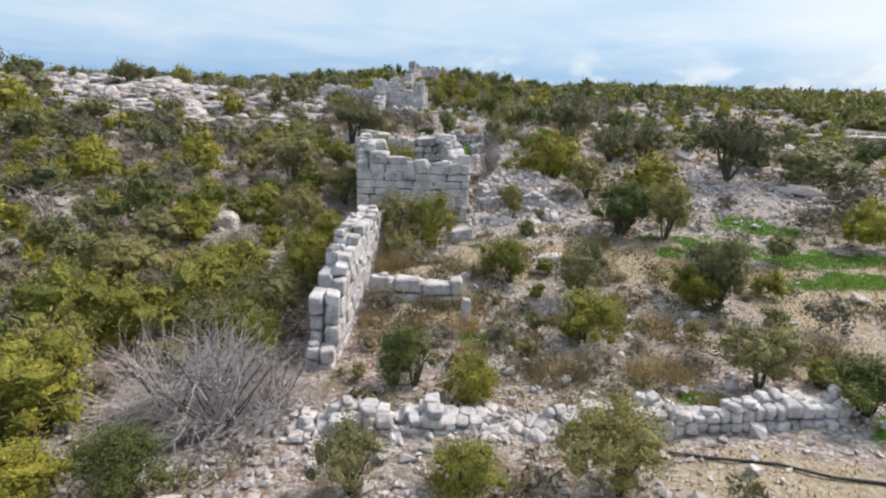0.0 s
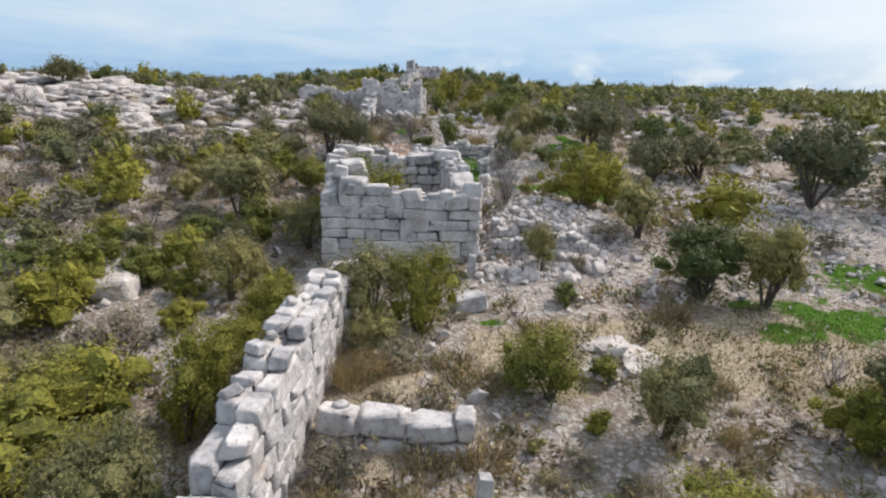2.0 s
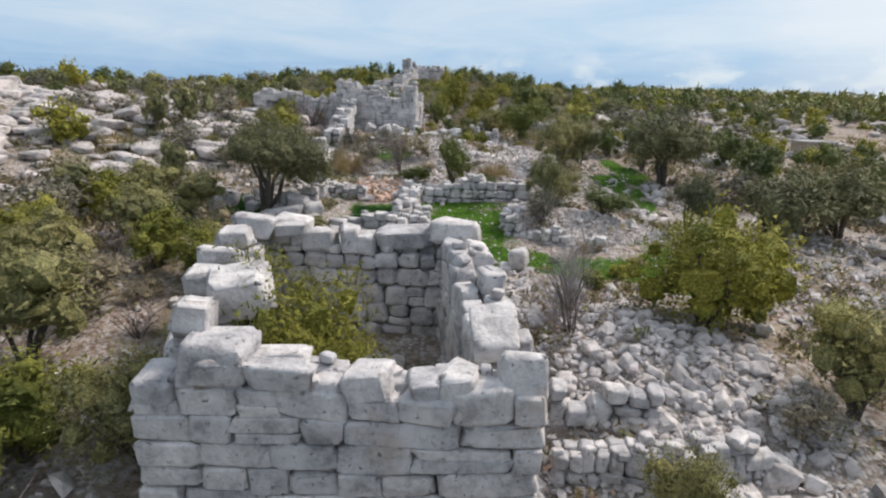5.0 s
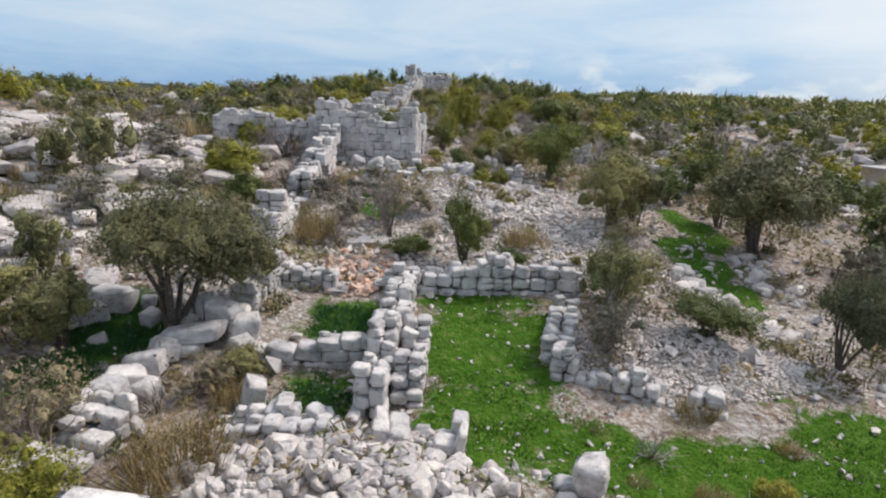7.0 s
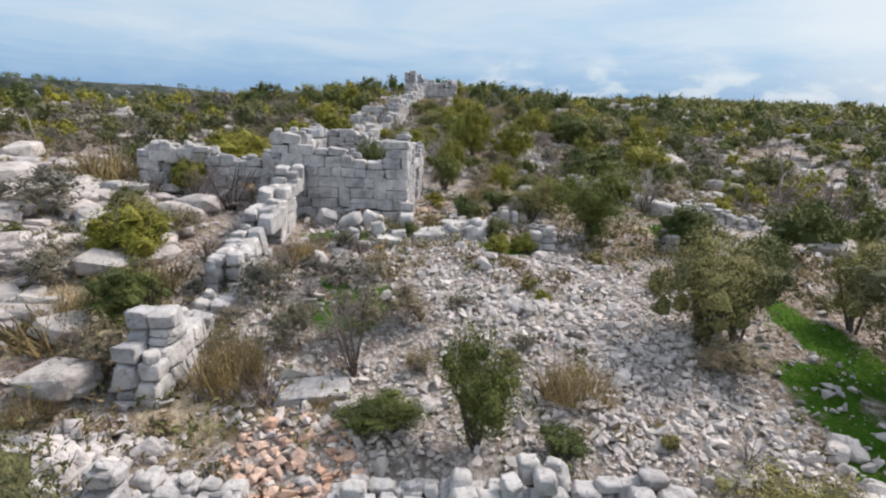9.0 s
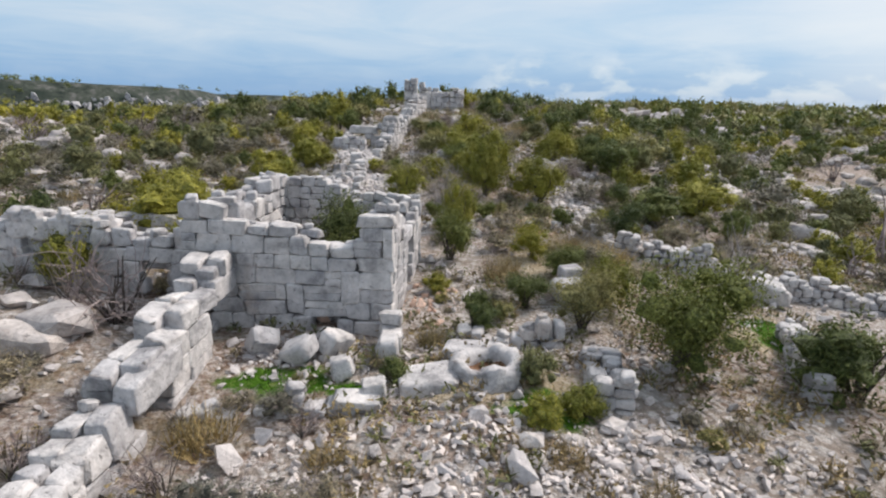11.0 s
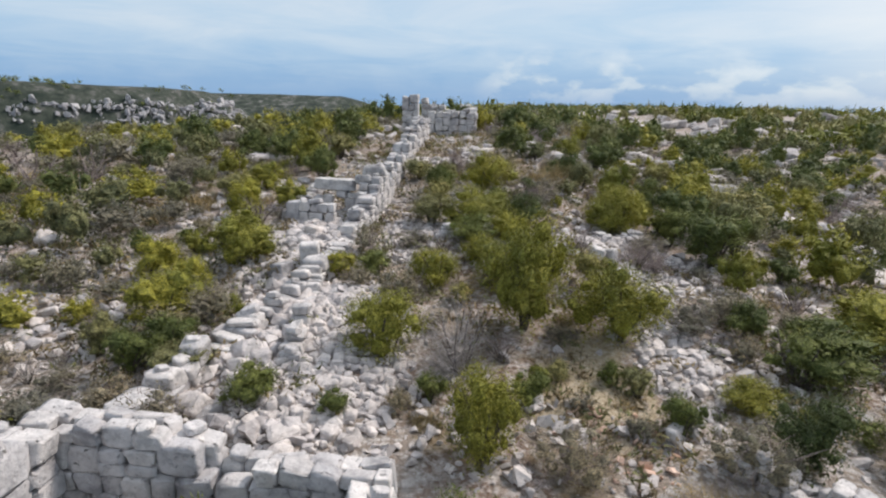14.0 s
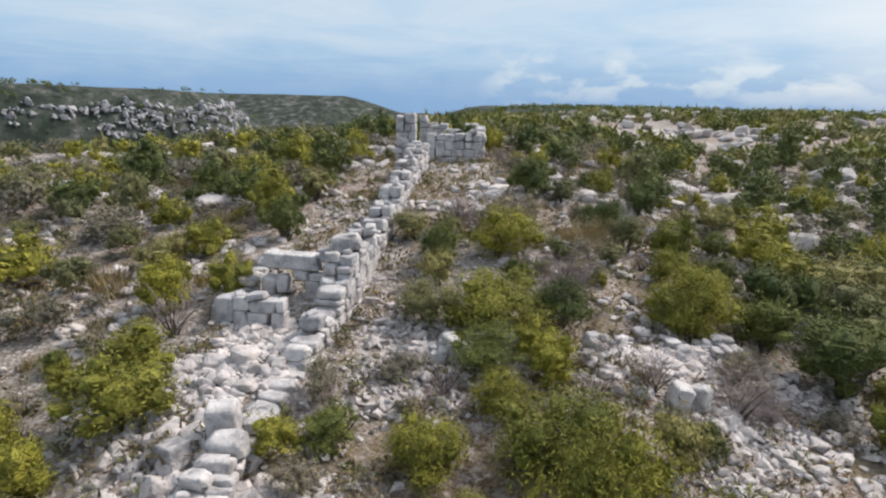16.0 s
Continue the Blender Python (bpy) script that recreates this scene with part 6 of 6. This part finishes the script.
strew("tumbled_boulders", x, y, rng_rub.uniform(0.3, 0.55, len(x)), "pale boulders tumbled along the wall foot", "boulders", rng_rub, flat=0.8, shapes=LUMPS)
x, y = spots([(-6.6, 47.7, 1.1, 1.7), (-6.2, 49.6, 1.4, 0.7)], 620, rng_rub)
strew("rubble_bank", x, y, rng_rub.gamma(3.0, 0.06, len(x)).clip(0.08, 0.42), "bank of pale rubble piled beside the house", "rubble", rng_rub, flat=0.8, shapes=LUMPS)
x, y = spots([(3.2, 30.9, 2.0, 0.8), (5.4, 32.0, 1.6, 0.9)], 60, rng_rub)
strew("rounded_boulders", x, y, rng_rub.uniform(0.3, 0.55, len(x)), "rounded grey boulders at the foot of the rubble heap", "boulders", rng_rub, flat=0.85, shapes=LUMPS)
# low banks of stones: beside the green strip, and across the upper scrub
x, y = spots([(7.2, 67.8, 1.9, 2.0), (6.0, 69.6, 1.2, 1.0)], 1500, rng_rub)
strew("track_gravel", x, y, rng_rub.uniform(0.03, 0.10, len(x)), "fine tan gravel of a track by the dry-stone wall", "gravel", rng_rub, mat=GRAVEL)
x, y = spots([(7.9, 51.0, 0.35, 0.9), (7.8, 49.4, 0.5, 0.7), (8.3, 48.5, 0.5, 0.5), (8.8, 47.3, 0.5, 0.6), (10.9, 51.5, 0.9, 1.6)], 150, rng_rub)
strew("stone_bank", x, y, rng_rub.gamma(3.0, 0.09, len(x)).clip(0.12, 0.6), "low bank of pale stones along the green strip", "rubble", rng_rub, flat=0.8, shapes=LUMPS)
t_ = rng_rub.rand(900)
x, y = 2.2 + 4.6 * t_ + rng_rub.normal(0, 0.2, 900), 84.9 + 1.6 * t_ + rng_rub.normal(0, 0.3, 900)
strew("stone_bank", x, y, rng_rub.gamma(3.0, 0.055, len(x)).clip(0.08, 0.36), "low bank of white stones across the upper scrub", "rubble", rng_rub, flat=0.8, shapes=LUMPS)
x, y = spots([(3.6, 81.8, 0.5, 1.6), (5.2, 83.2, 1.4, 0.9), (7.5, 84.0, 1.6, 1.0), (-3.2, 84.5, 0.8, 2.4), (0.0, 84.0, 1.8, 0.5)], 1500, rng_rub)
strew("stone_bank", x, y, rng_rub.gamma(2.4, 0.055, len(x)).clip(0.05, 0.34), "fine white rubble between the upper shrubs", "rubble", rng_rub)
# bare limestone ledges on the western rise and among the scrub
x, y = spots([(-27, 57, 16, 9), (-24, 50, 9, 5), (-14, 60, 4, 5), (-12, 51, 4, 4)], 620, rng_rub)
strew("limestone_ledges", x, y, rng_rub.uniform(0.35, 1.35, len(x)), "bare weathered limestone ledges on the rise", "rock", rng_rub, mat=OUTCROP, flat=0.42, tip=0.12, shapes=LUMPS)
x, y = rng_rub.uniform(-45, 60, 2300), 20 + 150 * rng_rub.rand(2300) ** 0.8
keep = (np.abs(x + 1) > 8) & (cover(x, y, GREEN) < 0.3) & ((x < 0) | (x > 16) | (y > 74))
keep &= (grain(x + 55, y, 7.0, 3) > -0.05) | (y < 70)
strew("limestone_boulders", x[keep], y[keep], np.minimum(rng_rub.gamma(3.0, 0.27, keep.sum()).clip(0.3, 1.9), np.where((np.abs(x[keep]) < 15) & (y[keep] > 70) & (y[keep] < 96), 0.4, 2.0)), "weathered limestone boulders among the scrub", "rock", rng_rub, mat=OUTCROP, flat=0.5, tip=0.2, shapes=LUMPS)


x, y = spots([(-3.0, 49.8, 1.1, 1.3), (-2.8, 49.0, 0.6, 0.5)], 460, rng_rub)
strew("rusty_rubble", x, y, rng_rub.gamma(2.2, 0.06, len(x)).clip(0.05, 0.34), "orange-stained limestone rubble spilling over the terrace", "rubble", rng_rub, mat=RUSTY)
x, y = spots([(-2.2, 17.0, 0.7, 1.6), (-1.4, 65.8, 0.9, 1.6), (-5.0, 78.5, 1.2, 1.0), (2.4, 73.5, 1.2, 1.2), (2.5, 32.6, 0.7, 0.6)], 500, rng_rub)
strew("rusty_rubble", x, y, rng_rub.gamma(2.0, 0.05, len(x)).clip(0.04, 0.3), "orange-stained small stones at the foot of the walls", "rubble", rng_rub, mat=RUSTY)
x, y = spots([(5.2, 24.7, 1.0, 0.8), (5.9, 24.0, 0.7, 0.5)], 22, rng_rub)
strew("bedrock", x, y, rng_rub.uniform(0.5, 1.3, len(x)), "flat weathered limestone bedrock showing through dry grass", "rock", rng_rub, lift=-0.24, mat=OUTCROP, flat=0.28, tip=0.08, shapes=LUMPS)
cx, cy = rng_rub.uniform(-30, 45, 230), rng_rub.uniform(76, 128, 230)
clear = (np.abs(cx + 5.5) > 2.5)
cx, cy = np.repeat(cx[clear], 14), np.repeat(cy[clear], 14)
x, y = cx + rng_rub.normal(0, 0.9, len(cx)), cy + rng_rub.normal(0, 0.6, len(cx))
strew("white_outcrops", x, y, np.minimum(rng_rub.gamma(3.0, 0.15, len(x)).clip(0.15, 1.2), np.where((np.abs(x) < 16) & (y < 96), 0.36, 1.2)), "broken white limestone outcrops between the upper shrubs", "rock", rng_rub, flat=0.6, tip=0.25, shapes=LUMPS)
x, y = spots([(-3.8, 64.2, 0.4, 0.3)], 60, rng_rub)
strew("rusty_earth", x, y, rng_rub.uniform(0.12, 0.35, len(x)), "orange earth and stones behind the hole in the tower wall", "earth", rng_rub, lift=rng_rub.uniform(0.0, 0.7, len(x)), mat=RUSTY, shapes=LUMPS)
# cliffs of the far hill: crags standing out of the slope in broken rows
s, w = rng_rub.uniform(-60, 95, 14000), rng_rub.uniform(0, 110, 14000)
x, y = -200 + 0.8 * s - 0.6 * w, 400 + 0.6 * s + 0.8 * w
z = lie(x, y)
keep = (z > -12) & (z < 8 + 5 * grain(s, w, 20.0, 2)) & (grain(s + 300, z * 3.5, 7.0, 3) > np.where(s < -15, 0.2, 0.02))
keep &= np.cumsum(keep) < 1900
x, y = x[keep], y[keep]
strew("limestone_crags", x, y, rng_rub.gamma(3.0, 0.6, len(x)).clip(0.6, 4.5), "grey limestone crags on the far hillside", "rock", rng_rub, mat=CLIFF, flat=1.25, tip=0.2)
x, y = rng_rub.uniform(-30, 160, 500), rng_rub.uniform(120, 330, 500)
strew("far_boulders", x, y, rng_rub.uniform(1.0, 3.0, len(x)), "pale limestone boulders on the plateau", "rock", rng_rub, mat=OUTCROP, flat=0.5, tip=0.2, shapes=LUMPS)


def blades(name, zones, n, tall, mat, label, rng):
    x, y = spots(zones, n, rng)
    on = cover(x, y, zones) > 0.25 + 0.3 * rng.rand(n)
    x, y = x[on], y[on]
    n = len(x)
    z = height(x, y)
    a = rng.uniform(0, 6.283, n)
    w = np.stack([np.cos(a), np.sin(a), 0 * a], -1) * tall * 0.16
    foot = np.stack([x, y, z - 0.01], -1)
    tip = foot + np.stack([rng.normal(0, 0.35, n) * tall, rng.normal(0, 0.35, n) * tall, tall * rng.uniform(0.5, 1.3, n)], -1)
    v = np.stack([foot - w, foot + w, tip], 1).reshape(-1, 3)
    return tagged(new(name, mesh_of(name, v, np.arange(3 * n).reshape(n, 3), mat)), label, "grass", kind="stuff")


rng_grass = np.random.RandomState(31)
blades("spring_grass", GREEN, 60000, 0.07, LEAF["grass"], "short bright green spring grass", rng_grass)
blades("green_weeds", [(-2.9, 46.9, 1.2, 1.3), (-2.8, 43.4, 1.0, 1.2), (-8.9, 46.1, 2.0, 1.4), (-8.0, 45.0, 1.1, 0.9), (-8.4, 43.4, 1.0, 1.1)], 24000, 0.11, LEAF["weed"], "low blue-green weeds inside the ruin", rng_grass)
blades("dry_grass", DRY, 16000, 0.13, LEAF["y"], "thin tan dry grass", rng_grass)

# ---- single stones ----
for k, (x, y, long, deep, tall) in enumerate(((-8.9, 46.5, 1.0, 0.7, 0.7), (-9.15, 45.9, 0.8, 0.6, 0.55), (-9.5, 45.5, 0.9, 0.6, 0.4), (-8.0, 46.6, 0.5, 0.4, 0.35), (-7.6, 45.9, 0.45, 0.4, 0.4), (-8.4, 44.9, 0.4, 0.3, 0.25))):
    single("boulder", x, y, (long, deep, tall), 40 * k, "pale weathered boulder in blue-green weeds", 50 + k, -0.05, 9, WORN, "boulder")
single("leaning_stone", -4.15, 43.2, (0.45, 0.4, 0.85), 20, "pale rounded stone leaning in the rubble of the house", 60, -0.1, 12, WORN)
for k, (x, y) in enumerate(((3.9, 83.35), (4.4, 83.5))):
    single("boulder", x, y, (0.5, 0.45, 0.62), 50 * k, "white rounded boulder on a low rubble bank", 62 + k, 0.0, 6, WORN, "boulder")
single("fallen_block", 1.0, 27.7, (1.2, 0.7, 0.6), 20, "large squared limestone block fallen before the tower", 1)
single("standing_block", 0.95, 18.7, (0.3, 0.25, 1.0), 10, "narrow upright limestone block in the yard", 2, 0.05)
single("fallen_block", -2.05, 60.35, (0.5, 0.45, 0.55), 5, "squared limestone block standing in grass before the tower", 3, -0.05)
single("boulder", -4.95, 62.1, (0.65, 0.5, 0.6), 40, "rounded grey boulder at the foot of the tower", 31, 0.0, 14, WORN, "boulder")
single("boulder", -3.95, 61.7, (0.8, 0.6, 0.6), -20, "angular pale boulder in the grass", 32, 0.0, 14, ROUGH, "boulder")
single("boulder", -3.3, 62.2, (0.75, 0.5, 0.6), 60, "angular pale boulder in the grass", 33, 0.0, 14, WORN, "boulder")
single("boulder", -2.9, 61.2, (0.5, 0.45, 0.5), 15, "small squared boulder beside the wall stub", 34, 0.0, 10, WORN, "boulder")
single("stone_slab", -0.9, 61.0, (1.3, 0.9, 0.4), 12, "flat worn limestone slab beside the cistern", 35, -0.1, 3, WORN)
single("stone_slab", 0.0, 62.3, (1.5, 0.7, 0.35), 3, "flat worn limestone slab behind the cistern", 36, 0.0, 3, WORN)
single("boulder", 2.9, 66.2, (1.1, 0.8, 0.7), 20, "pale weathered boulder between the bushes", 37, 0.0, 8, ROUGH, "boulder")
single("fallen_block", 3.0, 66.7, (0.6, 0.5, 0.9), 15, "white squared block standing among the bushes", 39, 0.0, 5)
single("boulder", 10.1, 69.0, (1.7, 0.7, 0.8), -35, "long pale boulder by the dry-stone wall", 38, 0.0, 8, ROUGH, "boulder")
single("stone_slab", -3.1, 52.2, (1.5, 0.9, 0.25), 15, "flat pale limestone slab in the scree", 5, -0.05)
single("fallen_block", -0.6, 33.6, (1.5, 0.7, 0.5), 35, "long squared block fallen inside the tower", 6)
single("fallen_block", -6.9, 80.3, (0.6, 0.5, 0.6), -30, "large squared block tilted in the rubble", 7)
single("fallen_block", -6.1, 80.9, (0.6, 0.5, 1.0), 10, "upright squared block at the end of the wall", 8)

# ---- cistern head before the upper tower ----
cistern = thing("cistern_head", "round worn limestone cistern head with a brown earth-filled mouth", "cistern")
rng_c = np.random.RandomState(8)
N = 40
rings = [(1.10, 1.02, -0.30), (1.06, 0.98, -0.05), (1.00, 0.92, 0.18), (0.93, 0.86, 0.36), (0.84, 0.78, 0.46), (0.74, 0.66, 0.49), (0.64, 0.50, 0.47), (0.56, 0.40, 0.38), (0.53, 0.37, 0.22), (0.52, 0.36, -0.05)]
bm = bmesh.new()
loops = []
for k, (rx, ry, z) in enumerate(rings):
    ring = []
    for i in range(N):
        t = 6.2832 * i / N
        dent = 1 + 0.34 * float(grain(5 + 2.2 * math.cos(t), 9 + 2.2 * math.sin(t) + 0.9 * k, 1.0, 3)) * (1.0 if k < 6 else 0.45)
        ring.append(bm.verts.new((math.cos(t) * rx * dent, math.sin(t) * ry * dent, z * (1 + 0.5 * float(grain(3 + 1.6 * math.cos(t), 4 + 1.6 * math.sin(t), 1.0, 3))) + rng_c.uniform(-0.02, 0.02))))
    loops.append(ring)
for lo_ring, hi_ring in zip(loops, loops[1:]):
    for i in range(N):
        bm.faces.new((lo_ring[i], lo_ring[(i + 1) % N], hi_ring[(i + 1) % N], hi_ring[i]))
me = bpy.data.meshes.new("rim")
bm.to_mesh(me)
bm.free()
me.materials.append(ASHLAR)
soften(me)
rim = new("rim", me)
fill_v = [(0, 0, 0.16)] + [(math.cos(6.2832 * i / 12) * 0.62, math.sin(6.2832 * i / 12) * 0.46, 0.20 + 0.06 * (i % 2)) for i in range(12)]
fill = new("earth_fill", mesh_of("earth_fill", np.array(fill_v), [(0, 1 + i, 1 + (i + 1) % 12) for i in range(12)], EARTH))
for ob in (rim, fill):
    ob.parent = cistern
cistern.matrix_basis = pose(0.30, 61.5, zed(0.30, 61.5) - 0.08, 3, -4, 20) @ Matrix.Diagonal((0.90, 0.86, 0.95, 1))

# ---- water hose across the lower track ----
m_, n_, l_, p_ = material("black_plastic", 0.5, 0.4)
p_.inputs["Base Color"].default_value = (0.02, 0.02, 0.022, 1)
cu = bpy.data.curves.new("water_hose", "CURVE")
cu.dimensions, cu.bevel_depth, cu.bevel_resolution = "3D", 0.035, 2
sp = cu.splines.new("POLY")
hose = [(5.2, 11.5), (6.2, 11.25), (7.4, 10.95), (8.4, 10.55), (9.6, 10.25), (11.5, 9.6)]
sp.points.add(len(hose) - 1)
for pnt, (x, y) in zip(sp.points, hose):
    pnt.co = (x, y, zed(x, y) + 0.05, 1)
cu.materials.append(m_)
tagged(new("water_hose", cu), "thin black plastic water hose lying on the soil", "hose")

# ---- sheds beyond the field ----
m_, n_, l_, p_ = material("limewashed_wall", 0.9, 0.1)
g_ = n_.new("ShaderNodeNewGeometry")
l_.new(ramp(n_, l_, tex(n_, l_, g_.outputs["Position"], 1.2, 6), [(0.3, (0.36, 0.30, 0.26)), (0.7, (0.52, 0.46, 0.41))]), p_.inputs["Base Color"])
LIME = m_
m_, n_, l_, p_ = material("sheet_roof", 0.7, 0.3)
g_ = n_.new("ShaderNodeNewGeometry")
l_.new(ramp(n_, l_, tex(n_, l_, g_.outputs["Position"], 0.8, 6), [(0.3, (0.30, 0.29, 0.29)), (0.7, (0.46, 0.44, 0.43))]), p_.inputs["Base Color"])
ROOF = m_


def slab(name, size, at, mat, parent):
    bm = bmesh.new()
    bmesh.ops.create_cube(bm, size=1.0)
    bmesh.ops.scale(bm, vec=size, verts=bm.verts)
    bmesh.ops.bevel(bm, geom=bm.edges, offset=0.03, segments=1)
    me = bpy.data.meshes.new(name)
    bm.to_mesh(me)
    bm.free()
    me.materials.append(mat)
    ob = new(name, me)
    ob.location = at
    ob.parent = parent
    return ob


for x, y, turn, long, deep, tall in ((44.0, 65.0, -12, 11.0, 5.0, 1.5), (35.0, 79.5, 5, 2.4, 2.0, 1.7)):
    shed = thing("farm_shed", "low pale farm shed with a flat grey roof", "shed", "sheds beyond the field")
    for wx, wy, sx, sy in ((0, -deep / 2, long, 0.25), (0, deep / 2, long, 0.25), (-long / 2 + 0.13, 0, 0.25, deep - 0.26), (long / 2 - 0.13, 0, 0.25, deep - 0.26)):
        slab("wall", (sx, sy, tall), (wx, wy, tall / 2 - 0.3), LIME, shed)
    slab("roof", (long + 0.6, deep + 0.8, 0.14), (0, 0, tall - 0.22), ROOF, shed)
    shed.matrix_basis = pose(x, y, zed(x, y), 0, 0, turn)
